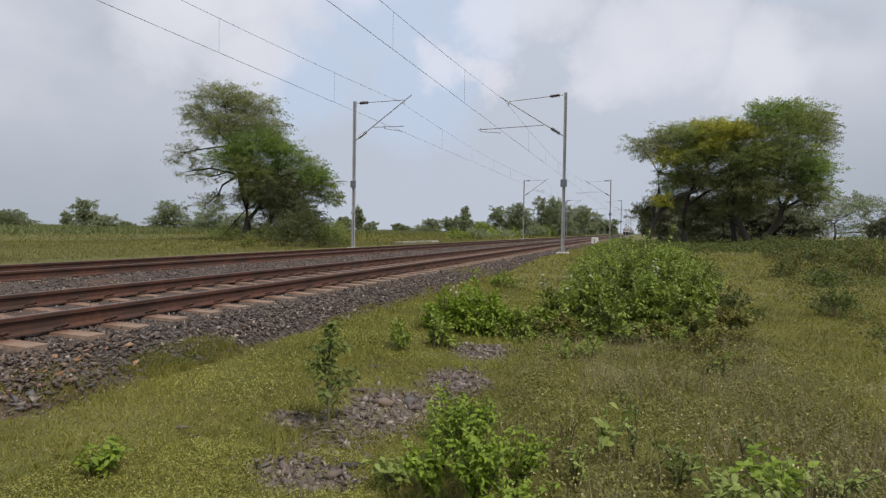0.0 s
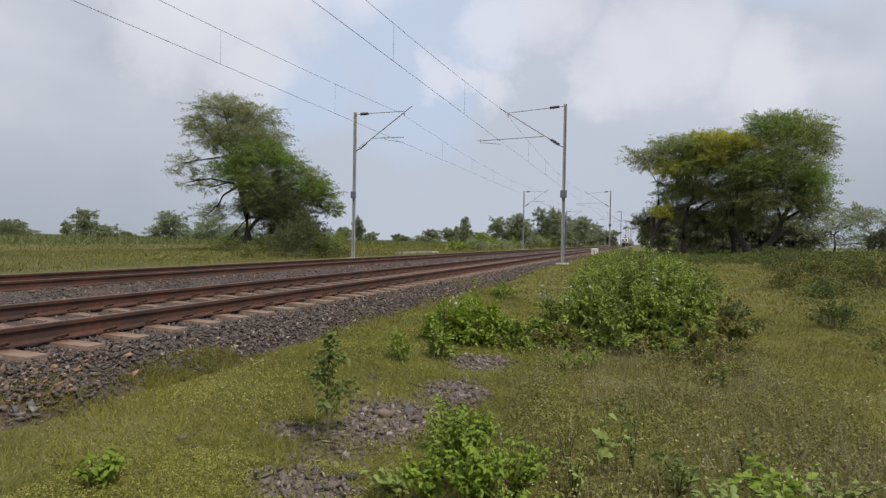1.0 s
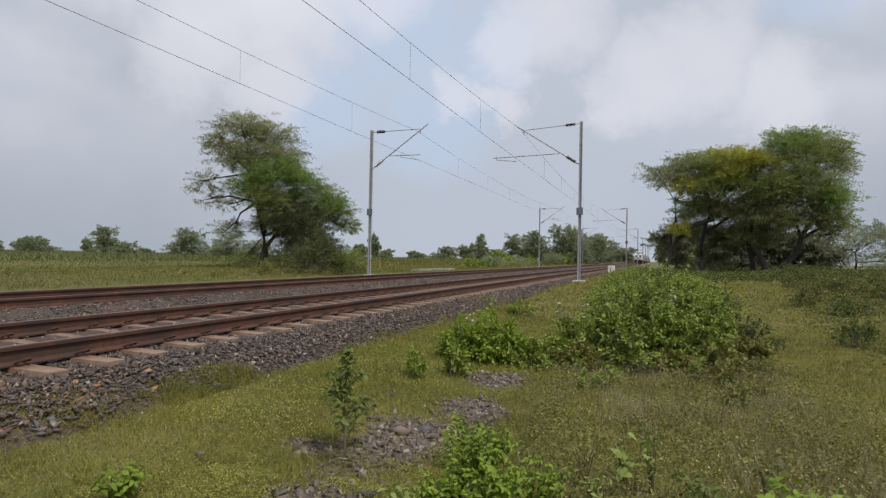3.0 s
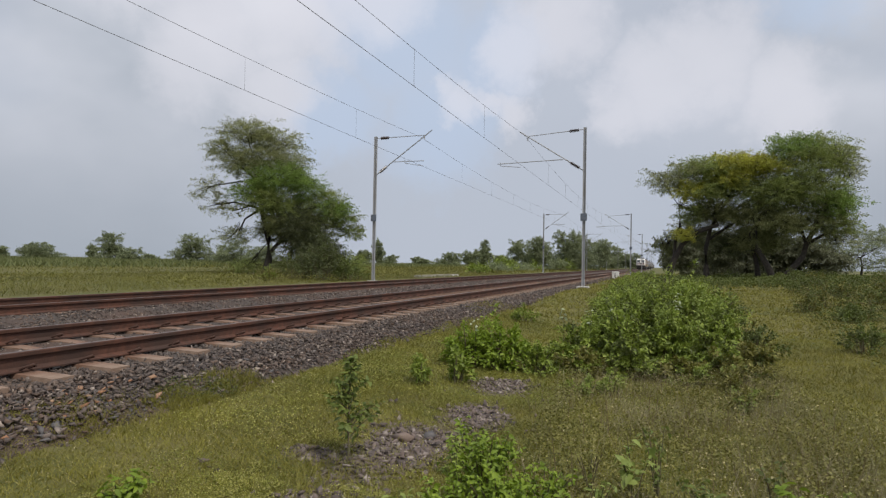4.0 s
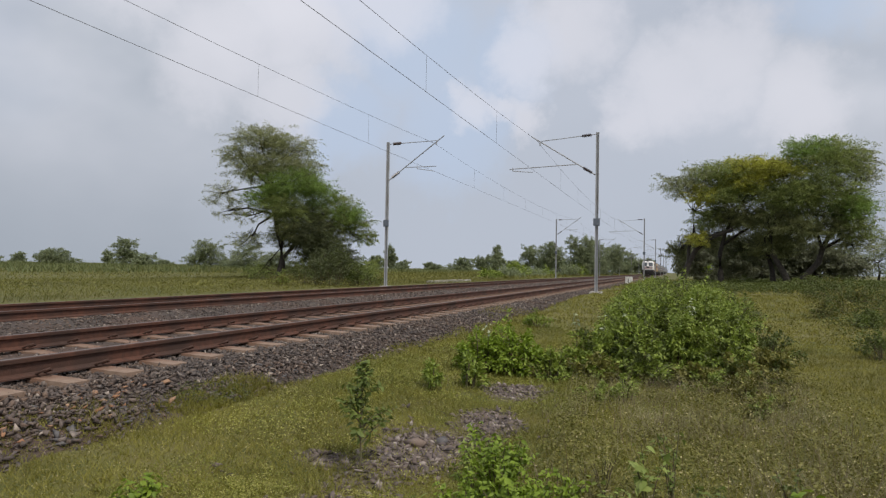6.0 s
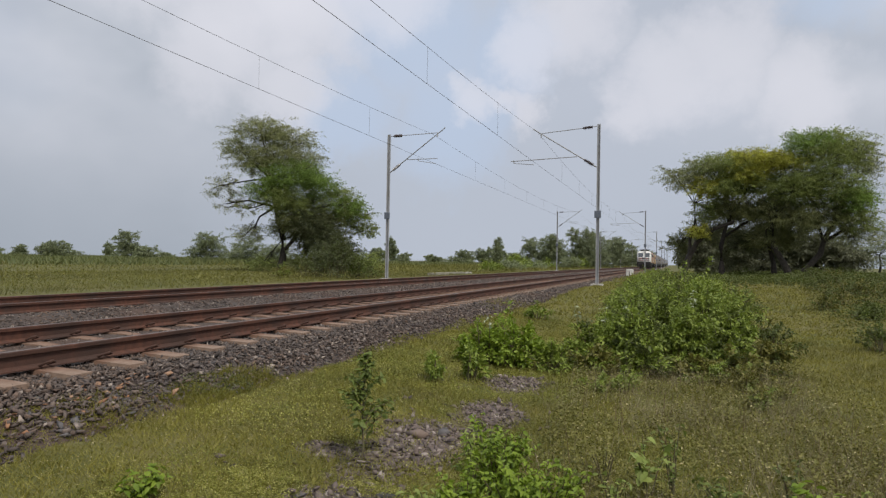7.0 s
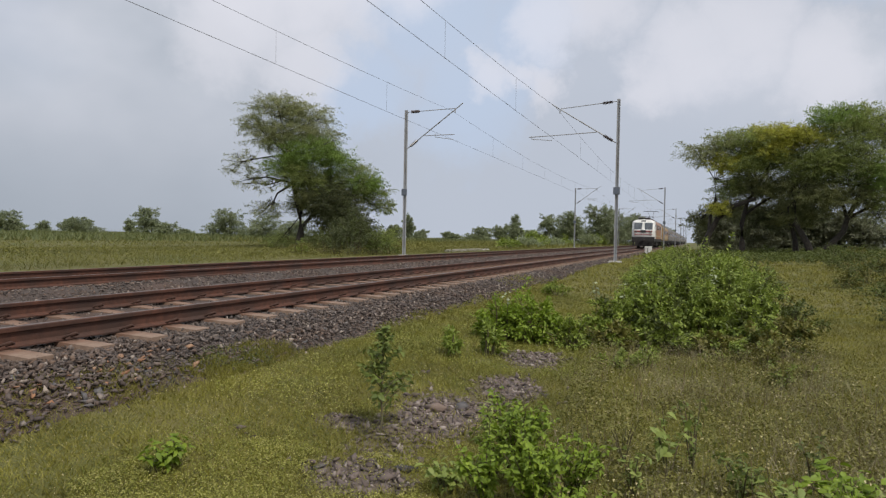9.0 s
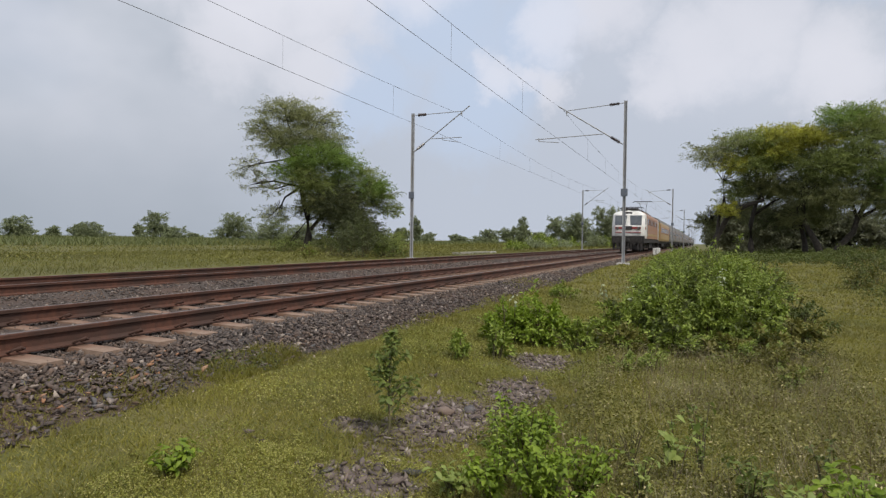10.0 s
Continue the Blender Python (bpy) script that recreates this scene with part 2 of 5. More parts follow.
WEED = foliage("olive_weed_leaf", [(0.07, 0.075, 0.014), (0.14, 0.138, 0.026), (0.21, 0.2, 0.042), (0.31, 0.28, 0.09)], 0.3)
# lime creeper, brightened so that its colour carries the sunlit lawn patches
SUNLIT_CREEPER = foliage("sunlit_creeping_leaf", [(0.2, 0.22, 0.035), (0.34, 0.34, 0.06), (0.6, 0.55, 0.22)], 0.3)
BROWN_STALK = foliage("brown_stalk", [(0.12, 0.08, 0.045), (0.17, 0.12, 0.065), (0.23, 0.17, 0.09)], 0.1)
STRAW = foliage("pale_straw", [(0.30, 0.25, 0.11), (0.42, 0.36, 0.17), (0.56, 0.50, 0.27)], 0.2)
DRY = foliage("dry_weed", [(0.139, 0.102, 0.0492), (0.221, 0.176, 0.0902), (0.344, 0.303, 0.189), (0.197, 0.189, 0.0656)], 0.2)
FIELD_GRASS = foliage("field_grass", [(0.11, 0.114, 0.0194), (0.163, 0.158, 0.0282), (0.22, 0.201, 0.0396)], 0.3, own=0.35, drift=0.16)
CROP = foliage("standing_crop", [(0.1, 0.125, 0.04), (0.135, 0.155, 0.05), (0.17, 0.18, 0.06)], 0.3)

# ---- mesh helpers ----


def np_mesh(name, verts, faces, *mats, index=None, smooth=False):
    """A mesh from arrays: verts (n, 3), faces (m, k) all with k corners."""
    verts, faces = np.asarray(verts, np.float32), np.asarray(faces, np.int32)
    me = bpy.data.meshes.new(name)
    m, k = faces.shape
    me.vertices.add(len(verts))
    me.vertices.foreach_set("co", verts.ravel())
    me.loops.add(m * k)
    me.loops.foreach_set("vertex_index", faces.ravel())
    me.polygons.add(m)
    me.polygons.foreach_set("loop_start", np.arange(0, m * k, k, dtype=np.int32))
    me.polygons.foreach_set("loop_total", np.full(m, k, np.int32))
    for mt in mats:
        me.materials.append(mt)
    if index is not None:
        me.polygons.foreach_set("material_index", np.asarray(index, np.int32))
    if smooth:
        me.polygons.foreach_set("use_smooth", np.ones(m, bool))
    me.update(calc_edges=True)
    return me


def part(name, bm, material, parent, label="", smooth=False):
    me = bpy.data.meshes.new(name)
    bm.to_mesh(me)
    bm.free()
    me.materials.append(material)
    if smooth:
        for p in me.polygons:
            p.use_smooth = True
    ob = new(name, me)
    ob.parent = parent
    return tagged(ob, label) if label else ob


def mesh_part(name, me, parent, label=""):
    ob = new(name, me)
    ob.parent = parent
    return tagged(ob, label) if label else ob


def empty(name, m=None):
    ob = new(name)
    ob.empty_display_size = 0.2
    if m is not None:
        ob.matrix_world = m
    return ob


def box(bm, x0, x1, y0, y1, z0, z1, bevel=0.0):
    m = Matrix.Translation(((x0 + x1) / 2, (y0 + y1) / 2, (z0 + z1) / 2)) @ Matrix.Diagonal((x1 - x0, y1 - y0, z1 - z0, 1))
    made = bmesh.ops.create_cube(bm, size=1.0, matrix=m)
    if bevel:
        edges = {e for v in made["verts"] for e in v.link_edges}
        bmesh.ops.bevel(bm, geom=list(edges), offset=bevel, segments=2, affect="EDGES", profile=0.5)
    return bm


def tube(bm, a, b, r0, r1=None, sides=8):
    a, b = Vector(a), Vector(b)
    d = b - a
    m = Matrix.Translation((a + b) / 2) @ d.to_track_quat("Z", "Y").to_matrix().to_4x4()
    bmesh.ops.create_cone(bm, cap_ends=True, segments=sides, radius1=r0, radius2=r0 if r1 is None else r1, depth=d.length, matrix=m)
    return bm


def boxed(*args, bevel=0.0):
    return box(bmesh.new(), *args, bevel=bevel)


def tubed(*args, **kw):
    return tube(bmesh.new(), *args, **kw)


def sweep(points, radii, sides=6):
    """Vertices and quads of a bent tapered tube."""
    points = [Vector(p) for p in points]
    vs, fs = [], []
    for k, p in enumerate(points):
        d = (points[min(k + 1, len(points) - 1)] - points[max(k - 1, 0)]).normalized()
        q = d.to_track_quat("Z", "Y").to_matrix()
        for s in range(sides):
            a = 2 * math.pi * s / sides
            vs.append(p + q @ Vector((math.cos(a), math.sin(a), 0)) * radii[k])
    for k in range(len(points) - 1):
        for s in range(sides):
            t = (s + 1) % sides
            fs.append((k * sides + s, k * sides + t, (k + 1) * sides + t, (k + 1) * sides + s))
    return [tuple(v) for v in vs], fs


class Tubes:
    """Collects bent tubes into one mesh."""

    def __init__(self):
        self.v, self.f = [], []

    def add(self, points, radii, sides=6):
        v, f = sweep(points, radii, sides)
        n = len(self.v)
        self.v += v
        self.f += [tuple(i + n for i in q) for q in f]

    def mesh(self, name, material):
        return np_mesh(name, self.v, self.f, material, smooth=True)


def unit(v):
    return v / np.maximum(np.linalg.norm(v, axis=1, keepdims=True), 1e-9)


def leaf_mesh(name, rng, at, up, length, width, material, fold=0.25, droop=0.5, out=None, broad=False):
    """Folded leaves at the given places, facing roughly along up: rhombic, or with rounded shoulders when broad."""
    n = len(at)
    length, width = np.broadcast_to(length, n)[:, None], np.broadcast_to(width, n)[:, None]
    d = unit(np.cross(up, rng.normal(size=(n, 3)))) if out is None else unit(out + rng.normal(size=(n, 3)) * 0.55)
    side = unit(np.cross(d, up))
    sag = up * length * droop * rng.random((n, 1)) * 0.6
    tip = at + d * length - sag
    mid = at + d * length * 0.42 + up * length * fold * 0.5
    if not broad:
        verts = np.stack([at, mid + side * width / 2, tip, mid - side * width / 2], 1).reshape(-1, 3)
        base = np.arange(n)[:, None] * 4
        faces = np.stack([base + [0, 2, 1], base + [0, 3, 2]], 1).reshape(-1, 3)
        return np_mesh(name, verts, faces, material)
    low, high = at + d * length * 0.24 + up * length * fold * 0.45, at + d * length * 0.62 - sag * 0.35 + up * length * fold * 0.4
    verts = np.stack([at, low + side * width * 0.46, high + side * width * 0.42, tip, high - side * width * 0.42, low - side * width * 0.46], 1).reshape(-1, 3)
    base = np.arange(n)[:, None] * 6
    faces = np.stack([base + [0, 3, 2, 1], base + [0, 5, 4, 3]], 1).reshape(-1, 4)
    return np_mesh(name, verts, faces, material)


def blade_mesh(name, rng, at, height, width, material, lean=0.35):
    """Single-triangle grass blades."""
    n = len(at)
    height, width = np.broadcast_to(height, n)[:, None], np.broadcast_to(width, n)[:, None]
    a = rng.random((n, 1)) * 2 * np.pi
    side = np.concatenate([np.cos(a), np.sin(a), 0 * a], 1)
    out = rng.normal(size=(n, 3)) * lean
    out[:, 2] = 1
    verts = np.stack([at - side * width / 2, at + side * width / 2, at + unit(out) * height], 1).reshape(-1, 3)
    faces = np.arange(3 * n).reshape(-1, 3)
    return np_mesh(name, verts, faces, material)


def stuff(name, me, label, category, parent=None):
    ob = new(name, me)
    if parent:
        ob.parent = parent
    return tagged(ob, label, category if not parent else "", kind="stuff")


# ---- lie of the land ----
TRACK_NEAR, TRACK_FAR, MAST_Y, SPAN = -6.25, -11.48, 31.17, 51.8


def smoothstep(a, b, v):
    t = np.clip((v - a) / (b - a), 0, 1)
    return t * t * (3 - 2 * t)


def waves(x, y):
    return (np.sin(x * 0.9 + 1.3) * np.cos(y * 0.7 + 0.4) * 0.5 + np.sin(x * 0.31 + y * 0.23) + np.sin(y * 0.41 - x * 0.17 + 2.0)) / 2.5


def lumps(x, y, size, seed=0):
    """Smooth uneven noise between 0 and 1 with lumps of about the given size."""
    out = 0
    for share, part_size, k in ((0.62, size, 0), (0.38, size / 2.3, 5)):
        u, v = np.asarray(x, float) / part_size + 17.3 * (seed + k), np.asarray(y, float) / part_size - 9.1 * (seed + k)
        i, j = np.floor(u), np.floor(v)
        f, g = u - i, v - j
        f, g = f * f * (3 - 2 * f), g * g * (3 - 2 * g)
        h = lambda a, b: np.modf(np.abs(np.sin(a * 127.1 + b * 311.7 + seed * 7.7) * 43758.5453))[0]
        out = out + share * ((h(i, j) * (1 - f) + h(i + 1, j) * f) * (1 - g) + (h(i, j + 1) * (1 - f) + h(i + 1, j + 1) * f) * g)
    return out


def ground_z(x, y):
    x, y = np.asarray(x, float), np.asarray(y, float)
    right = -0.45 - 0.19 * smoothstep(-3.8, -1.2, x) + 0.32 * smoothstep(16, 42, y) * smoothstep(-4, 0, x) + 0.25 * smoothstep(3, 9, x) * smoothstep(10, 24, y) + 0.3 * smoothstep(17, 30, y) * smoothstep(-0.5, -2.6, x)
    left = -0.06 * smoothstep(-13, -20, x) - 0.08 + 0 * y
    under = -0.5 + 0 * x
    z = np.where(x > -8.5, under + (right - under) * smoothstep(-4.6, -3.9 + 0.5 * smoothstep(14, 28, y), x), under + (left - under) * smoothstep(-12.8, -13.8, x))
    z = z + 0.22 * smoothstep(24, 42, y) * smoothstep(-1.5, 2.5, x) + 0.07 * (lumps(x, y, 0.8, 3) - 0.5) * smoothstep(-4.2, -3.2, x) * (x < 14)
    return z + 0.03 * waves(x * 1.7, y * 1.7) * smoothstep(-4.5, -2.5, x) + 0.05 * waves(x * .5, y * .5) * smoothstep(-14, -18, x)


def gravel_amount(x, y):
    """Where bare stony soil shows through the grass."""
    g = 0 * np.asarray(x, float) - 1
    for cx, cy, rx, ry in ((-1.88, 4.95, 0.5, 1.15), (-1.66, 6.2, 0.36, 0.75), (-1.72, 7.7, 0.42, 0.55), (-1.85, 3.5, 0.36, 0.28), (-2.35, 4.35, 0.28, 0.2)):
        g = np.maximum(g, 1 - np.hypot((x - cx) / rx, (y - cy) / ry))
    g = g + 0.2 * waves(x * 7, y * 7) + 0.14 * waves(y * 17, x * 15)
    return np.clip(g * 2.0, 0, 1)


def axis(*stops):
    out = []
    for a, b, step in stops:
        out += list(np.arange(a, b, step))
    return np.array(out + [stops[-1][1]])


gx = axis((-2600, -600, 400), (-600, -100, 50), (-100, -16, 4), (-16, -12, 0.5), (-12, -5, 1.0), (-5, 4, 0.15), (4, 20, 0.8), (20, 100, 5), (100, 600, 50), (600, 2600, 400))
gy = axis((-2600, -600, 400), (-600, -40, 40), (-40, 0, 4), (0, 12, 0.15), (12, 40, 0.6), (40, 120, 4), (120, 600, 30), (600, 2600, 400))
X, Y = np.meshgrid(gx, gy)
nx, ny = len(gx), len(gy)
idx = np.arange(nx * ny).reshape(ny, nx)
quads = np.stack([idx[:-1, :-1], idx[:-1, 1:], idx[1:, 1:], idx[1:, :-1]], -1).reshape(-1, 4)
ground_me = np_mesh("ground", np.stack([X, Y, ground_z(X, Y)], -1).reshape(-1, 3), quads, GROUND, smooth=True)
bare = ground_me.attributes.new("bare", "FLOAT", "POINT")
bare.data.foreach_set("value", gravel_amount(X, Y).astype(np.float32).ravel())
tagged(new("ground", ground_me), "rough olive-green meadow soil with bare stony patches", "ground", kind="structure")
nt = GROUND.node_tree
at_node, mix_node = nt.nodes.new("ShaderNodeAttribute"), nt.nodes.new("ShaderNodeMix")
at_node.attribute_name, mix_node.data_type = "bare", "RGBA"
old = nt.nodes["Principled BSDF"].inputs["Base Color"].links[0].from_socket
nt.links.new(at_node.outputs["Fac"], mix_node.inputs["Factor"])
nt.links.new(old, mix_node.inputs["A"])
mix_node.inputs["B"].default_value = (0.125, 0.095, 0.075, 1)
nt.links.new(mix_node.outputs["Result"], nt.nodes["Principled BSDF"].inputs["Base Color"])

# ---- ballast bed ----
PROFILE = [(-3.75, -0.52), (-3.95, -0.44), (-4.3, -0.34), (-4.68, -0.262), (-4.9, -0.24), (-5.3, -0.226), (-5.55, -0.2), (-6.95, -0.2), (-7.5, -0.215), (-7.9, -0.25), (-8.8, -0.33), (-9.7, -0.27), (-10.1, -0.182), (-12.9, -0.182), (-13.2, -0.24), (-13.9, -0.33)]


def bed_z(x, y=0.0):
    xs, zs = zip(*sorted(PROFILE))
    return np.interp(x, xs, zs) + 0.24 * smoothstep(17, 30, np.asarray(y, float)) * smoothstep(-4.7, -3.75, np.asarray(x, float))


bx = np.arange(-13.9, -3.7, 0.12)
by = axis((-30, 2, 2.0), (2, 30, 0.25), (30, 420, 4.0))
X, Y = np.meshgrid(bx, by)
Z = bed_z(X, Y) + 0.012 * waves(X * 11, Y * 9)
nx, ny = len(bx), len(by)
idx = np.arange(nx * ny).reshape(ny, nx)
quads = np.stack([idx[:-1, :-1], idx[:-1, 1:], idx[1:, 1:], idx[1:, :-1]], -1).reshape(-1, 4)
ballast = new("ballast_bed", np_mesh("ballast_bed", np.stack([X, Y, Z], -1).reshape(-1, 3), quads, BALLAST_BED))
tagged(ballast, "dark grey crushed stone ballast bed under two railway tracks", "ballast", kind="structure")

rng = np.random.default_rng(3)


def stone_shapes(count=8):
    """Angular crushed stones: hulls of a few random points, flattish."""
    out = []
    for k in range(count):
        bm = bmesh.new()
        r = random.Random(40 + k)
        for _ in range(7):
            v = Vector((r.gauss(0, 1), r.gauss(0, 1), r.gauss(0, 1))).normalized() * r.uniform(0.7, 1.2)
            bm.verts.new((v.x * 1.3, v.y * 0.95, v.z * r.uniform(0.4, 0.6)))
        res = bmesh.ops.convex_hull(bm, input=bm.verts)
        bmesh.ops.delete(bm, geom=[g for g in res["geom_interior"] if isinstance(g, bmesh.types.BMVert)], context="VERTS")
        bmesh.ops.triangulate(bm, faces=bm.faces)
        bm.verts.index_update()
        v = np.array([tuple(q.co) for q in bm.verts])
        f = np.array([[q.index for q in p.verts] for p in bm.faces])
        bm.free()
        out.append((v, f))
    return out


SHAPES = stone_shapes()


def stones_mesh(name, rng, at, size, material):
    """Many crushed stones joined into one mesh."""
    vs, fs, n0 = [], [], 0
    kind = rng.integers(0, len(SHAPES), len(at))
    for k, (sv, sf) in enumerate(SHAPES):
        sel = np.where(kind == k)[0]
        n = len(sel)
        q = unit(rng.normal(size=(n, 4)) * (1.0, 0.3, 0.3, 1.0))
        w, x, y, z = q.T
        rot = np.stack([np.stack([1 - 2 * (y * y + z * z), 2 * (x * y - z * w), 2 * (x * z + y * w)], -1),
                        np.stack([2 * (x * y + z * w), 1 - 2 * (x * x + z * z), 2 * (y * z - x * w)], -1),
                        np.stack([2 * (x * z - y * w), 2 * (y * z + x * w), 1 - 2 * (x * x + y * y)], -1)], 1)
        v = np.einsum("nij,vj->nvi", rot, sv) * size[sel][:, None, None] + at[sel][:, None]
        vs.append(v.reshape(-1, 3))
        fs.append((np.arange(n)[:, None, None] * len(sv) + sf[None] + n0).reshape(-1, 3))
        n0 += n * len(sv)
    return np_mesh(name, np.concatenate(vs), np.concatenate(fs), material)


def scatter(rng, n, x0, x1, y0, y1):
    return rng.uniform(x0, x1, n), rng.uniform(y0, y1, n)


places, sizes = [], []
for n, x0, x1, y0, y1, s0, s1 in ((16500, -5.4, -3.75, 1.6, 10, 0.011, 0.04), (9500, -5.4, -3.6, 10, 22, 0.018, 0.048), (4800, -5.4, -3.4, 22, 40, 0.025, 0.055), (5500, -7.6, -5.0, 1.0, 16, 0.01, 0.026), (3000, -10.4, -3.7, -9, 2.0, 0.02, 0.045),
                                  (9000, -10.4, -7.3, 8.0, 22, 0.02, 0.045), (6500, -10.4, -7.3, 2.0, 8.0, 0.014, 0.04), (4500, -10.4, -7.3, 22, 45, 0.03, 0.06), (3500, -10.4, -3.75, 40, 80, 0.05, 0.09), (2200, -12.4, -10.4, 4, 30, 0.015, 0.03)):
    x, y = scatter(rng, n, x0, x1, y0, y1)
    s = s0 + (s1 - s0) * rng.random(n) ** 1.7
    spread = rng.random(n)
    keep = (x < -4.0 - 0.15 * spread + 0.45 * smoothstep(14, 28, y) - 0.36 * smoothstep(4.6, 2.9, y)) | (rng.random(n) < 0.3)
    x, y, s = x[keep], y[keep], s[keep]
    places.append(np.stack([x, y, bed_z(x, y) + s * 0.3 + 0.035 * rng.random(len(x)) * (x > -4.85)], 1))
    sizes.append(s)
stuff("loose_ballast", stones_mesh("loose_ballast", rng, np.concatenate(places), np.concatenate(sizes), STONES), "angular grey and brownish crushed stones", "ballast", ballast)

# ---- rails, sleepers ----
RAIL_SECTION = [(-0.075, -0.172), (0.075, -0.172), (0.075, -0.16), (0.02, -0.145), (0.009, -0.135), (0.009, -0.05), (0.034, -0.04), (0.036, -0.008), (0.028, 0.0), (-0.028, 0.0), (-0.036, -0.008), (-0.034, -0.04), (-0.009, -0.05), (-0.009, -0.135), (-0.02, -0.145), (-0.075, -0.16)]


def rail_mesh():
    ys = [-30, 420]
    n = len(RAIL_SECTION)
    verts = [(x, y, z) for y in ys for x, z in RAIL_SECTION]
    me = bpy.data.meshes.new("rail")
    faces = [(k, (k + 1) % n, n + (k + 1) % n, n + k) for k in range(n)] + [tuple(range(n - 1, -1, -1)), tuple(range(n, 2 * n))]
    me.from_pydata(verts, [], faces)
    me.materials.append(RUST)
    me.materials.append(RAIL_HEAD)
    for p in me.polygons:
        zs = [me.vertices[i].co.z for i in p.vertices]
        if len(p.vertices) == 4 and min(zs) > -0.001:
            p.material_index = 1
    return me


def sleeper_mesh():
    bm = bmesh.new()
    half = [(1.375, 0.14, 0.108, -0.19), (0.95, 0.14, 0.105, -0.176), (0.7, 0.13, 0.1, -0.176), (0.3, 0.11, 0.08, -0.2), (0.0, 0.11, 0.08, -0.2)]
    sections = [(-x, b, t, z) for x, b, t, z in half] + [(x, b, t, z) for x, b, t, z in reversed(half[:-1])]
    rings = []
    for x, b, t, z in sections:
        rings.append([bm.verts.new(p) for p in ((x, -b, -0.42), (x, b, -0.42), (x, t, z), (x, -t, z))])
    for a, b in zip(rings, rings[1:]):
        for k in range(4):
            bm.faces.new((a[k], a[(k + 1) % 4], b[(k + 1) % 4], b[k]))
    bm.faces.new(rings[0][::-1])
    bm.faces.new(rings[-1])
    bmesh.ops.recalc_face_normals(bm, faces=bm.faces)
    me = bpy.data.meshes.new("sleeper")
    bm.to_mesh(me)
    bm.free()
    me.materials.append(CONCRETE)
    return me


def clip_mesh():
    t = Tubes()
    t.add([(0.045, -0.05, -0.15), (0.12, -0.06, -0.12), (0.15, 0.0, -0.10), (0.12, 0.05, -0.12), (0.05, 0.03, -0.14)], [0.012] * 5, 5)
    return t.mesh("rail_clip", RUST)


RAIL_ME, SLEEPER_ME, CLIP_ME = rail_mesh(), sleeper_mesh(), clip_mesh()


def track(x, count, clips, label):
    top = empty("railway_track", pose(x, 0, 0))
    tagged(top, label, "railway track")
    for dx in (-0.874, 0.874):
        mesh_part("rail", RAIL_ME, top).location = (dx, 0, 0)
    r = random.Random(int(-x))
    for k in range(count):
        s = mesh_part("sleeper", SLEEPER_ME, top)
        s.location, s.rotation_euler = (r.uniform(-0.02, 0.02), 1.36 - 0.63 * 24 + 0.63 * k, r.uniform(-0.008, 0.004)), (0, 0, r.uniform(-0.012, 0.012))
        if 20 <= k < clips + 24:
            for dx, turn in ((0.874, 0), (0.874, math.pi), (-0.874, 0), (-0.874, math.pi)):
                c = mesh_part("rail_clip", CLIP_ME, s)
                c.location, c.rotation_euler = (dx, 0, 0), (0, 0, turn)
    return top


track(TRACK_NEAR, 214, 45, "broad-gauge railway track with rusty rails on dusty concrete sleepers")
track(TRACK_FAR, 110, 10, "second railway track with rusty rails half sunk in ballast")

# a concrete slab lying beside the far track
MOSSY = mat("mossy_concrete", (0.24, 0.225, 0.17), 0.9, second=(0.16, 0.155, 0.10), scale=5, third=(0.32, 0.30, 0.25), third_scale=0.8, bump=0.4)
spare = tagged(empty("concrete_slab", pose(-14.6, 43.2, -0.1, 0, 0, 1.5)), "long weathered grey concrete slab lying beside the far track", "slab")
part("slab", boxed(-0.16, 0.16, -3.8, 3.6, -0.12, 0.19, bevel=0.025), MOSSY, spare)
for y in (4.1, 5.4):
    part("block", boxed(-0.2, 0.2, y - 0.25, y + 0.25, -0.12, 0.16, bevel=0.03), PALE_CONCRETE, spare, "small pale concrete block")

# ---- overhead line masts ----


def insulator(name, a, b, parent):
    bm = bmesh.new()
    a, b = Vector(a), Vector(b)
    tube(bm, a, b, 0.035)
    for k in range(7):
        p = a.lerp(b, (k + 0.7) / 7.4)
        d = (b - a).normalized() * 0.02
        tube(bm, p - d, p + d, 0.085, 0.05, 10)
    return part(name, bm, INSULATOR, parent, "ribbed brown insulator")


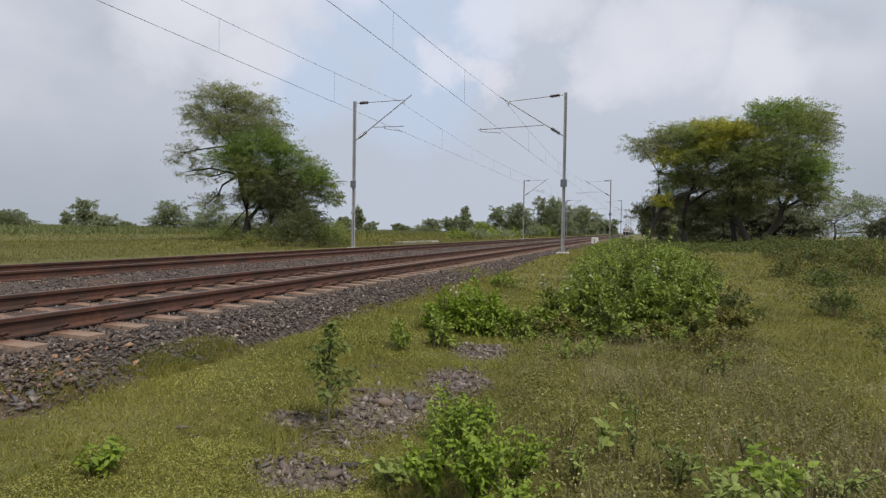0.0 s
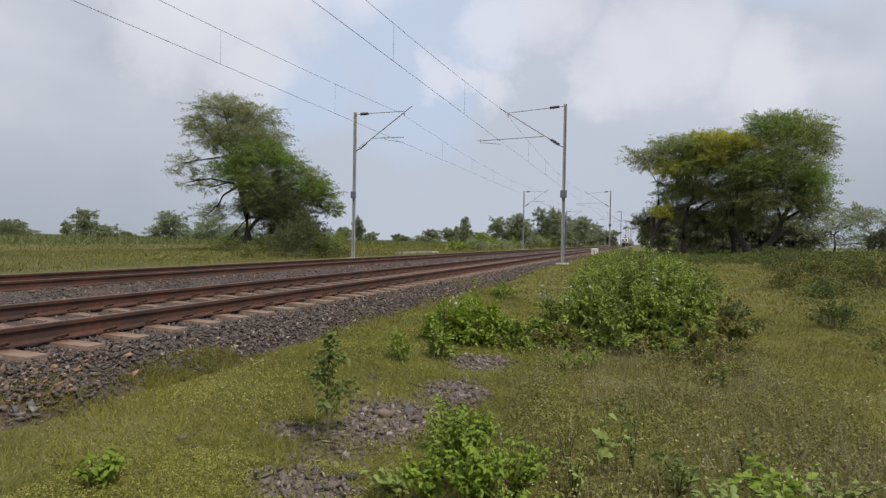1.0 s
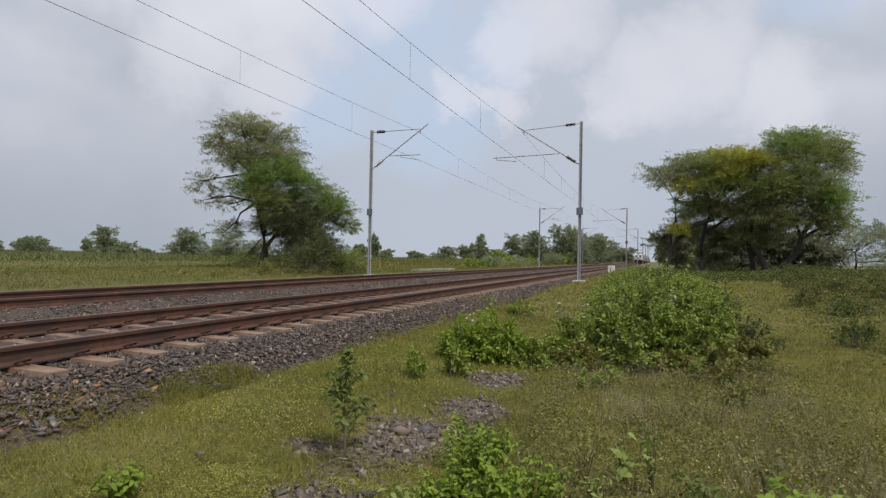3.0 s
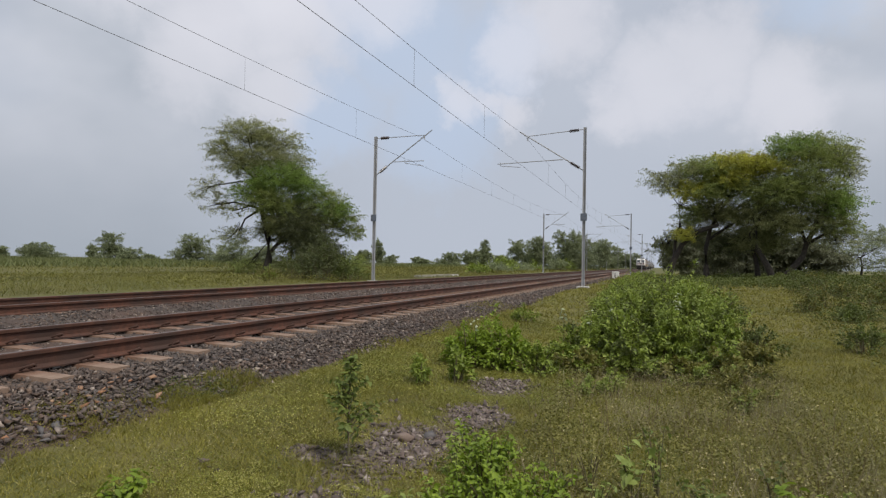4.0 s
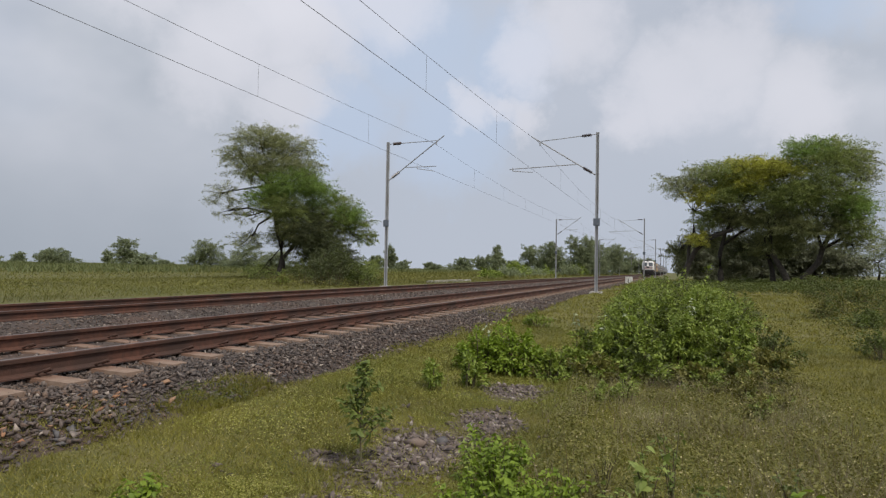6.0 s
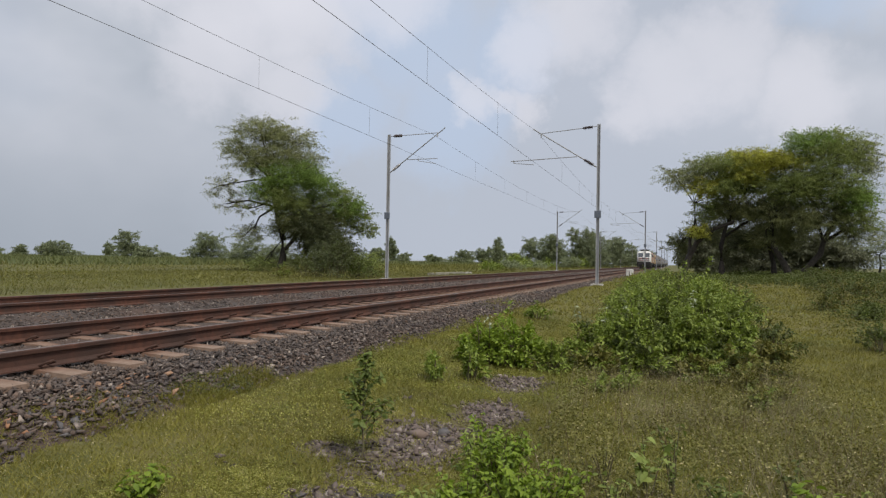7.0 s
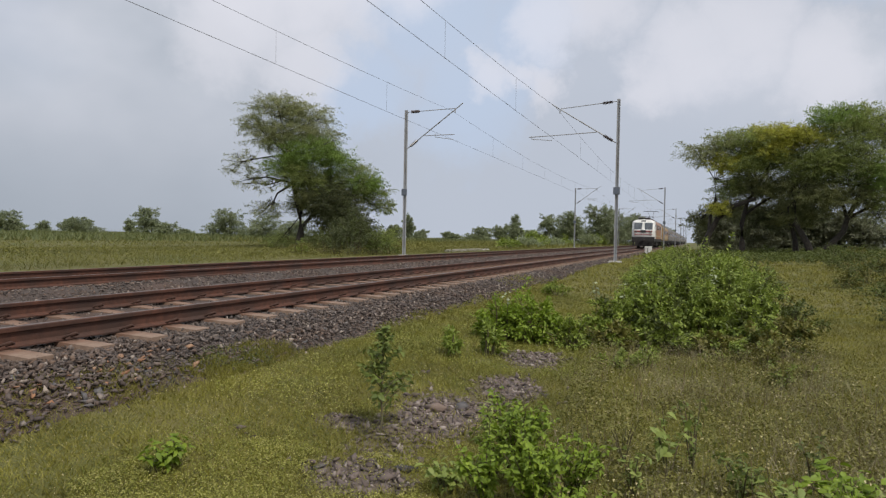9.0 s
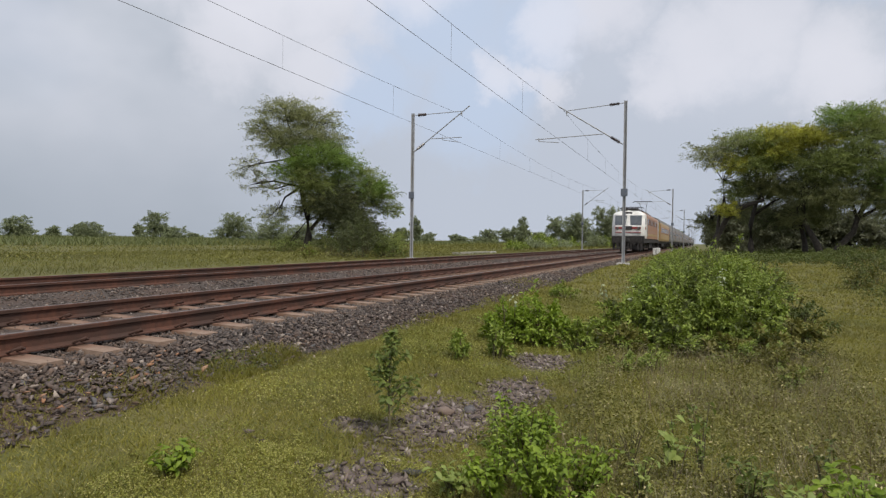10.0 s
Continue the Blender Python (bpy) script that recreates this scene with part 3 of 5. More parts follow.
def mast(m, side, label):
    """side: +1 when the arms reach towards -x, -1 when they reach towards +x."""
    top = empty("overhead_line_mast", m)
    tagged(top, label, "mast", "overhead line masts")
    bm = bmesh.new()
    box(bm, -0.055, 0.055, -0.01, 0.01, 0, 7.34)
    box(bm, -0.068, -0.054, -0.06, 0.06, 0, 7.34)
    box(bm, 0.054, 0.068, -0.06, 0.06, 0, 7.34)
    part("pole", bm, STEEL, top)
    part("foundation", boxed(-0.27, 0.27, -0.27, 0.27, -0.5, 0.02, bevel=0.02), PALE_CONCRETE, top, "whitewashed concrete footing")
    plate = part("number_plate", boxed(-0.15, 0.15, -0.105, -0.09, 3.02, 3.36, bevel=0.01), PLATE, top, "small dark blue-grey steel plate on the pole")
    part("plate_band", boxed(-0.08, 0.08, -0.09, 0.07, 3.12, 3.2), STEEL, plate)
    s = -side
    if side > 0:
        low, tip, stay, reg0, reg1, arm0, arm1, clamp = (0.09, 5.37), (3.05, 7.26), (2.62, 7.03), (0.98, 5.88), (4.12, 5.75), (3.97, 5.66), (3.0, 5.57), 2.66
    else:
        low, tip, stay, reg0, reg1, arm0, arm1, clamp = (0.09, 5.4), (3.02, 7.55), (2.66, 7.31), (1.0, 6.02), (2.62, 6.03), (1.6, 5.94), (2.55, 5.78), 2.62
    at = lambda p, u=0.0: (p[0] * s, 0, p[1])
    along = lambda p, q, u: ((p[0] + (q[0] - p[0]) * u) * s, 0, p[1] + (q[1] - p[1]) * u)
    top_fix = (0.09, 7.24)
    insulator("stay_insulator", along(top_fix, stay, 0.07), along(top_fix, stay, 0.25), top)
    part("stay_tube", tubed(at(top_fix), at(stay), 0.018), STEEL, top)
    insulator("bracket_insulator", along(low, tip, 0.05), along(low, tip, 0.19), top)
    part("bracket_tube", tubed(at(low), at(tip), 0.027), STEEL, top)
    part("registration_tube", tubed(at(reg0), at(reg1), 0.02), STEEL, top)
    part("drop_bracket", tubed((arm0[0] * s, 0, arm0[1] + 0.16), at(arm0), 0.016), STEEL, top)
    part("steady_arm", tubed(at(arm0), at(arm1), 0.016), STEEL, top)
    zt = tip[1] - (tip[0] - clamp) * 0.62
    part("wire_clamp", tubed((clamp * s, 0, zt), (clamp * s, 0, zt - 0.2), 0.03), STEEL, top)
    return top


near_mast = mast(pose(-3.33, MAST_Y, -0.1), 1, "tall galvanised steel mast with cantilever arm over the near track")
far_mast = mast(pose(-13.8, MAST_Y, -0.1), -1, "tall galvanised steel mast with cantilever arm over the far track")
for k in (-1, 1, 2, 3, 4, 5, 6):
    copy_thing(near_mast, pose(-3.33, MAST_Y + k * SPAN, -0.1))
    copy_thing(far_mast, pose(-13.8, MAST_Y + k * SPAN, -0.1))


def overhead_wires(x, zc, zs, sag, label):
    top = tagged(empty("overhead_wires", pose(x, 0, 0)), label, "overhead wires")
    mess, con, line = Tubes(), Tubes(), []
    for k in range(-1, 6):
        y0 = MAST_Y + k * SPAN
        line += [(0, y0 + SPAN * u, zs - 4 * sag * u * (1 - u)) for u in np.linspace(0, 1, 17)[:-1]]
        for j in range(1, 7):
            if k > 2:
                break
            u = j / 7
            part("dropper", tubed((0, y0 + SPAN * u, zc), (0, y0 + SPAN * u, zs - 4 * sag * u * (1 - u)), 0.004, sides=4), WIRE, top)
    mess.add(line, [0.006] * len(line), 5)
    con.add([(0, MAST_Y - SPAN, zc), (0, MAST_Y + 6 * SPAN, zc)], [0.0065] * 2, 5)
    mesh_part("messenger_wire", mess.mesh("messenger_wire", WIRE), top)
    mesh_part("contact_wire", con.mesh("contact_wire", WIRE), top)


overhead_wires(TRACK_NEAR + 0.06, 5.5, 7.02, 0.68, "sagging messenger and contact wires over the near track")
overhead_wires(TRACK_FAR + 0.1, 5.72, 7.12, 0.55, "sagging messenger and contact wires over the far track")

# ---- marker post ----
marker = tagged(empty("marker_post", pose(-3.65, 60.0, -0.26)), "small white concrete marker block with a black letter beside the track", "marker post")
part("slab", boxed(-0.3, 0.3, -0.08, 0.08, -0.3, 0.68, bevel=0.03), WHITE_PAINT, marker)
part("base", boxed(-0.36, 0.36, -0.12, 0.12, -0.3, 0.04, bevel=0.02), WHITE_PAINT, marker)
cu = bpy.data.curves.new("letter", "FONT")
cu.body, cu.size, cu.extrude, cu.align_x = "L", 0.6, 0.012, "CENTER"
cu.materials.append(BLACK_PAINT)
letter = new("letter", cu)
letter.parent, letter.location, letter.rotation_euler = marker, (0.03, -0.088, 0.13), (math.pi / 2, 0, 0)

# ---- trees ----


def tree(m, base_r, blobs, limbs, seed, label, spray=0.17, density=1.8, name="tree", group="trees", trunks=None):
    """blobs: (x, y, z, rx, ry, rz, leaves, material); limbs: trunk's bends as points; every blob gets its own limb."""
    top = tagged(empty(name, m), label, "tree", group)
    r, rg = random.Random(seed), np.random.default_rng(seed)
    wood = Tubes()
    trunks = trunks or [limbs]
    forks = []
    for line in trunks:
        n = len(line)
        thick = base_r * (0.5 if line[0][2] > 0.8 else 1.0)
        wood.add(line, [thick * (1.15 if k == 0 and thick == base_r else 1 - 0.55 * k / (n - 1)) for k in range(n)], 8)
        forks += [(Vector(p), thick * (1 - 0.55 * k / (n - 1))) for k, p in enumerate(line) if k >= n - 2]
    leaves = {}
    for x, y, z, rx, ry, rz, count, material in blobs:
        c = Vector((x, y, z))
        start, rad = min(forks, key=lambda q: (q[0] - c).length)
        mid = start.lerp(c, 0.5) + Vector((r.uniform(-.3, .3), r.uniform(-.3, .3), r.uniform(0, .4)))
        wood.add([start, mid, c], [rad * 0.6, rad * 0.4, rad * 0.2], 6)
        count = int(count * density)
        # feathery sprays that fan out from the limb, each a twig with its leaflets
        fronds = max(10, count // 42)
        d = unit(rg.normal(size=(fronds, 3)) + (0, 0, 0.15))
        reach = (rx, ry, rz)
        foot = np.array(c) + d * rg.uniform(0.1, 0.55, (fronds, 1)) * reach
        head = np.array(c) + d * rg.uniform(0.75, 1.16, (fronds, 1)) * reach + rg.normal(size=(fronds, 3)) * (0.26 * min(rx, 1.5), 0.26 * min(rx, 1.5), 0.1 * min(rz, 1.5))
        bend = (foot + head) / 2 + np.stack([0 * d[:, 0], 0 * d[:, 0], rg.uniform(-0.05, 0.22, fronds) * rx], 1)
        for k in range(0, fronds, 3 if fronds > 60 else 1):
            wood.add([foot[k], bend[k], head[k]], [0.02, 0.012, 0.005], 3)
        for k in range(0, min(fronds, 40), 4):
            e = Vector(foot[k])
            wood.add([mid.lerp(c, 0.6), (mid + e) / 2 + Vector((0, 0, r.uniform(-.2, .3))), e], [rad * 0.2, rad * 0.13, 0.02], 4)
        pick = rg.integers(0, fronds, count)
        u = rg.random((count, 1)) ** 0.75
        at = foot[pick] * (1 - u) ** 2 + bend[pick] * 2 * u * (1 - u) + head[pick] * u * u
        loose = 0.09 * min(rx, 3.0) ** 0.5 * (spray / 0.17) ** 0.5
        at = at + np.clip(rg.normal(size=(count, 3)), -2, 2) * loose * (1.1, 1.1, 0.6) * (1.25 - 0.7 * u)
        body = rg.random(count) < 0.16
        at[body] = np.array(c) + unit(rg.normal(size=(body.sum(), 3))) * (rg.random((body.sum(), 1)) ** 0.5) * (rx * 0.95, ry * 0.95, rz * 0.95)
        face = (head - foot)[pick] / np.linalg.norm((head - foot)[pick], axis=1, keepdims=True) * 0.7 + (0, 0, 0.5)
        leaves.setdefault(material.name, [material, [], []])[1].append(at)
        leaves[material.name][2].append(face)
    mesh_part("trunk", wood.mesh("trunk", BARK), top)
    for material, lists, faces in leaves.values():
        at = np.concatenate(lists)
        up = unit(rg.normal(size=at.shape) * 0.5 + np.concatenate(faces))
        n = len(at)
        mesh_part("crown", leaf_mesh("crown", rg, at, up, rg.uniform(0.6, 1.4, n) * spray, rg.uniform(0.11, 0.19, n) * spray if spray < 0.25 else rg.uniform(0.3, 0.5, n) * spray, material, out=np.concatenate(faces) - (0, 0, 0.55)), top)
    return top


# the acacia beyond the far track
tree(pose(-26.2, 40.7, -0.15, 0, 0, 33), 0.27, [
    (-1.5, 0, 9.75, 2.3, 2.2, 0.95, 3600, ACACIA_GREY), (0.5, 0.4, 9.3, 2.2, 2.2, 1.0, 3400, ACACIA_GREY), (-3.0, 0.2, 8.6, 1.3, 1.5, 0.8, 1500, ACACIA_GREY), (1.6, 0.2, 7.8, 1.6, 1.8, 0.9, 2200, ACACIA_GREY),
    (-1.6, 0.0, 7.6, 2.2, 2.0, 1.0, 3200, ACACIA_GREY), (0.7, -0.8, 6.6, 2.5, 2.2, 1.2, 6500, ACACIA_BRIGHT), (-1.0, -0.4, 5.7, 1.7, 1.8, 1.0, 3200, ACACIA_BRIGHT), (2.5, -0.6, 6.0, 1.6, 1.6, 1.1, 2800, ACACIA_BRIGHT),
    (-3.9, 0, 6.0, 1.4, 1.5, 1.1, 600, ACACIA_GREY), (-3.7, 0, 4.7, 1.3, 1.3, 0.9, 330, ACACIA_GREY), (-2.3, 0.4, 4.4, 1.2, 1.2, 0.8, 360, ACACIA_GREY),
    (3.9, -0.3, 5.0, 1.7, 1.8, 1.2, 2600, ACACIA), (5.2, -0.2, 4.0, 1.4, 1.4, 0.9, 1700, ACACIA), (5.9, 0, 3.1, 1.0, 1.2, 0.6, 900, ACACIA), (1.4, 0.2, 4.4, 2.2, 2.2, 1.3, 4500, ACACIA),
    # lower and inner boughs take leaf colours with shade painted in
    (3.2, 0.2, 3.4, 2.1, 2.0, 1.3, 4800, ACACIA_SHADED), (2.4, 0.1, 2.2, 1.9, 2.0, 1.4, 5600, SHADE_LEAF), (3.8, -0.2, 1.4, 1.8, 1.6, 1.2, 5400, SHADE_LEAF), (5.6, -0.4, 0.8, 1.5, 1.4, 0.8, 2000, ACACIA),
    (0.2, 0.6, 3.0, 1.2, 1.2, 0.9, 1300, ACACIA_SHADED), (-2.0, 0.5, 2.7, 1.7, 1.4, 0.7, 800, ACACIA_GREY), (-1.2, 0.5, 0.6, 1.3, 1.2, 0.5, 900, ACACIA), (1.6, -0.4, 0.6, 1.4, 1.2, 0.6, 1500, ACACIA_SHADED), (0.3, -1.2, 4.9, 1.8, 1.4, 1.0, 3200, ACACIA), (1.9, -1.3, 3.4, 1.8, 1.4, 1.2, 3600, SHADE_LEAF), (0.6, -1.0, 3.4, 1.2, 1.0, 0.8, 1500, ACACIA_SHADED), (3.2, -1.4, 2.2, 1.7, 1.2, 1.2, 3200, SHADE_LEAF), (-0.6, -0.6, 8.0, 2.2, 1.6, 0.9, 2600, ACACIA_GREY), (4.6, -0.9, 4.6, 1.5, 1.2, 0.9, 2000, ACACIA_BRIGHT)],
     None, 11, "spreading feathery green acacia with dark thicket at its foot", trunks=[[(0, 0, 0), (0.2, 0, 1.2), (0.1, 0, 2.6), (-0.4, 0, 4.6), (-0.8, 0, 6.6)], [(0.3, 0, 1.6), (1.6, 0, 3.2), (2.2, 0, 4.6)]])
# the group on the camera's side
# here too the low and rear boughs wear the shade-darkened leaf
tree(pose(1.2, 47.0, -0.1, 0, 0, 0), 0.24, [
    (-0.9, 0, 6.6, 1.4, 1.5, 0.9, 1700, ACACIA_GREY), (0.2, 0, 7.1, 1.4, 1.5, 0.9, 1900, ACACIA_GREY), (1.4, 0, 7.4, 1.8, 1.8, 0.9, 2800, ACACIA), (0.5, -0.8, 5.9, 1.2, 1.0, 0.7, 1500, ACACIA_YELLOW), (1.7, -0.2, 6.0, 1.6, 1.5, 1.0, 2600, ACACIA),
    (0.2, -0.6, 3.1, 0.8, 0.8, 0.45, 800, ACACIA_YELLOW), (-0.9, 2.2, 2.3, 1.0, 1.0, 1.0, 1200, ACACIA_SHADED), (0.9, 0.4, 4.6, 1.2, 1.3, 0.9, 1500, ACACIA), (2.3, 0.4, 4.7, 1.6, 1.7, 1.0, 2400, ACACIA_SHADED)],
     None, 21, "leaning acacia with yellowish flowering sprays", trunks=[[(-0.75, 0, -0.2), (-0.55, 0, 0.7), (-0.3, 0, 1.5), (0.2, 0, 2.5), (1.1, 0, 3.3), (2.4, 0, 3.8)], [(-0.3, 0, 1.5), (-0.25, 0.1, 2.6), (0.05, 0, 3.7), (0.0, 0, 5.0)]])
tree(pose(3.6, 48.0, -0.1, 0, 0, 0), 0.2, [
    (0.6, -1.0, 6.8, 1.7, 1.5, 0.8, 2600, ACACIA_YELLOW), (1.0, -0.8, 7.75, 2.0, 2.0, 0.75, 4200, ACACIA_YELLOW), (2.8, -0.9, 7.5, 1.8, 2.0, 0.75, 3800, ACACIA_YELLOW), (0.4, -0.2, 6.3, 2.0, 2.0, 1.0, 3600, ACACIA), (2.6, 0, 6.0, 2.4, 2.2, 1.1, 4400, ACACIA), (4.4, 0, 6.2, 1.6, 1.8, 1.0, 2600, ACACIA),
    (-0.3, 0.6, 4.6, 1.5, 1.6, 1.0, 2000, ACACIA_SHADED), (1.2, 0.6, 4.4, 1.7, 1.6, 1.0, 2400, ACACIA_SHADED), (3.2, 0.8, 4.4, 2.0, 1.6, 1.1, 2800, ACACIA_SHADED), (2.6, 1.2, 2.8, 1.8, 1.5, 1.0, 2400, ACACIA_SHADED), (-1.4, 1.6, 3.3, 1.7, 1.2, 1.0, 2200, ACACIA_SHADED), (0.6, 1.8, 2.6, 1.6, 1.2, 1.1, 2200, SHADE_LEAF)],
     None, 22, "acacia with yellow-green flat crown and straight dark trunk", trunks=[[(-0.6, 0, -0.2), (-0.65, 0, 1.0), (-0.7, 0, 2.2), (-0.4, 0, 3.6), (0.4, 0, 5.0)], [(-0.6, 0, 2.8), (0.6, 0, 3.7), (1.8, 0, 4.4), (3.0, 0, 5.0)], [(2.6, 0.4, -0.2), (2.5, 0.4, 1.2), (2.2, 0.3, 2.4), (2.4, 0.2, 4.0)]])
tree(pose(8.2, 46.5, -0.05, 0, 0, 0), 0.22, [
    (-0.3, 0.4, 8.6, 1.8, 1.9, 0.9, 3400, ACACIA_BRIGHT), (1.3, 0.4, 8.4, 1.7, 1.8, 1.0, 2800, ACACIA), (2.5, 0.4, 7.8, 1.2, 1.5, 1.0, 1300, ACACIA_GREY), (2.8, 0.2, 6.9, 1.0, 1.3, 0.6, 600, ACACIA_GREY), (0.8, 0, 7.4, 2.3, 2.0, 1.1, 3800, ACACIA),
    (2.0, -0.4, 4.9, 1.4, 1.6, 1.0, 3000, ACACIA_BRIGHT), (2.2, -0.2, 3.7, 1.3, 1.5, 0.8, 1700, ACACIA), (0.8, -0.2, 6.0, 2.4, 2.0, 1.2, 4400, ACACIA), (-1.2, -0.2, 5.6, 1.9, 1.8, 1.2, 3400, ACACIA), (1.0, 0.4, 4.6, 2.2, 1.8, 1.1, 3200, ACACIA_SHADED),
    (-2.2, 0.5, 4.2, 1.9, 1.7, 1.2, 3000, ACACIA_SHADED), (-0.8, 0.8, 3.4, 1.6, 1.6, 1.0, 2200, ACACIA_SHADED), (2.3, 0.4, 2.8, 1.5, 1.5, 0.8, 1000, ACACIA_GREY), (-2.6, 0.8, 2.6, 1.5, 1.4, 0.8, 1600, ACACIA_SHADED), (-1.0, -0.5, 3.7, 1.5, 1.2, 0.8, 2000, ACACIA_SHADED), (0.9, -0.5, 3.6, 1.4, 1.2, 0.8, 1700, ACACIA_SHADED)],
     None, 23, "broad acacia forked into dark leaning trunks", trunks=[[(-0.95, 0, -0.2), (-0.5, 0, 0.8), (0.25, 0, 1.7), (0.5, 0, 2.7), (1.2, 0, 4.0), (1.7, 0, 5.2)], [(-1.2, 0.2, -0.2), (-1.65, 0.2, 1.0), (-2.3, 0.2, 2.2), (-2.4, 0.2, 3.6), (-1.4, 0.2, 5.0)], [(0.45, 0, 2.5), (0.1, 0, 3.7), (0.2, 0, 5.6)], [(0.6, 0, 2.6), (1.7, -0.1, 3.3), (2.5, -0.1, 3.9)]])
for k, (x, y, h) in enumerate([(6.6, 60, 5.2), (3.6, 66, 5.0), (10.4, 60, 4.0), (3.8, 84, 5.6), (9, 74, 5.0), (4.6, 100, 6.0), (5.5, 125, 6.5), (9, 112, 6.5), (14, 95, 4.6), (29.5, 90, 4.6), (34, 80, 4.0)]):
    tree(pose(x, y, -0.2), 0.2, [(0, 0, h * 0.62, 2.4, 2.0, h * 0.3, 2400, BACK_LEAF), (-2.0, 0, h * 0.42, 1.8, 1.8, h * 0.28, 1900, BACK_LEAF), (2.1, 0, h * 0.45, 1.9, 1.8, h * 0.28, 1900, BACK_LEAF), (0.4, -0.6, 0.7, 2.4, 1.5, 0.7, 1200, BACK_LEAF)],
         [(0, 0, 0), (0.2, 0, 1.2), (0.1, 0, 2.2)], 24 + 50 * k, "dark dense tree standing behind the acacias", density=1.1, spray=0.32, group="background trees")

# trees on the far side: bearing (degrees left of the track's direction), distance, height, half width, leaves, trunk share
FAR_TREES = [
    (53.6, 210, 5.6, 3.7, 1800), (51.3, 230, 3.4, 2.3, 700), (48.9, 210, 4.3, 5.0, 1800), (45.5, 260, 5.6, 1.9, 500), (44.1, 200, 7.6, 4.4, 1900), (43.2, 180, 3.4, 2.8, 1200), (41.5, 240, 2.2, 2.6, 600),
    (38.5, 175, 6.4, 5.0, 2400), (35.4, 150, 4.8, 4.4, 2000), (33.2, 140, 4.2, 3.8, 1600), (29.0, 150, 3.0, 4.0, 1200), (24.9, 230, 5.0, 2.7, 1200), (23.6, 260, 8.9, 2.8, 1300), (22.5, 220, 3.1, 2.6, 900),
    (19.9, 300, 3.2, 4.5, 900), (17.7, 250, 4.8, 4.8, 1500), (15.7, 240, 5.4, 3.1, 1500), (14.4, 290, 10.6, 3.5, 1700), (13.0, 150, 2.7, 2.4, 1600), (11.2, 150, 6.0, 3.9, 2600), (9.4, 145, 7.3, 3.3, 2800),
    (7.5, 130, 7.8, 2.8, 3000), (6.5, 140, 7.2, 3.4, 3000), (5.3, 170, 7.6, 4.4, 2400), (4.4, 240, 9.0, 5.0, 2000), (2.7, 360, 8.0, 6.0, 1600), (-0.8, 350, 8.0, 4.5, 1600), (3.6, 300, 7.0, 5.0, 1600), (-14.0, 120, 8.0, 7.0, 2600), (-17.5, 110, 7.0, 6.0, 2600)]
for k, (bearing, dist, high, half, count) in enumerate(FAR_TREES):
    high, half = high * 1.2, half * 1.18
    rr = random.Random(100 + k)
    x, y = -math.sin(radians(bearing)) * dist, math.cos(radians(bearing)) * dist
    blobs = []
    for j in range(7):
        u = rr.uniform(-0.6, 0.6)
        blobs.append((u * half, rr.uniform(-0.4, 0.4) * half, high * (0.22 + 0.6 * ((j * 0.37) % 1)) * (1 - 0.3 * abs(u)), half * rr.uniform(0.45, 0.62), half * 0.5, high * rr.uniform(0.17, 0.26), count // 6, HAZED_FAR_LEAF))
    blobs.append((0, 0, high * 0.2, half * 0.85, half * 0.5, high * 0.2, count // 5, HAZED_FAR_LEAF))
    tree(pose(x, y, -0.2, 0, 0, bearing), high * 0.022, blobs, [(0, 0, 0), (0.2, 0, high * 0.15), (0, 0, high * 0.32)], 200 + k,
         "distant rounded green tree across the fields" if bearing > 0 else "dark tree beyond the meadow", spray=0.0024 * dist, density=2.6, group="distant trees")

# ---- shrubs and plants ----


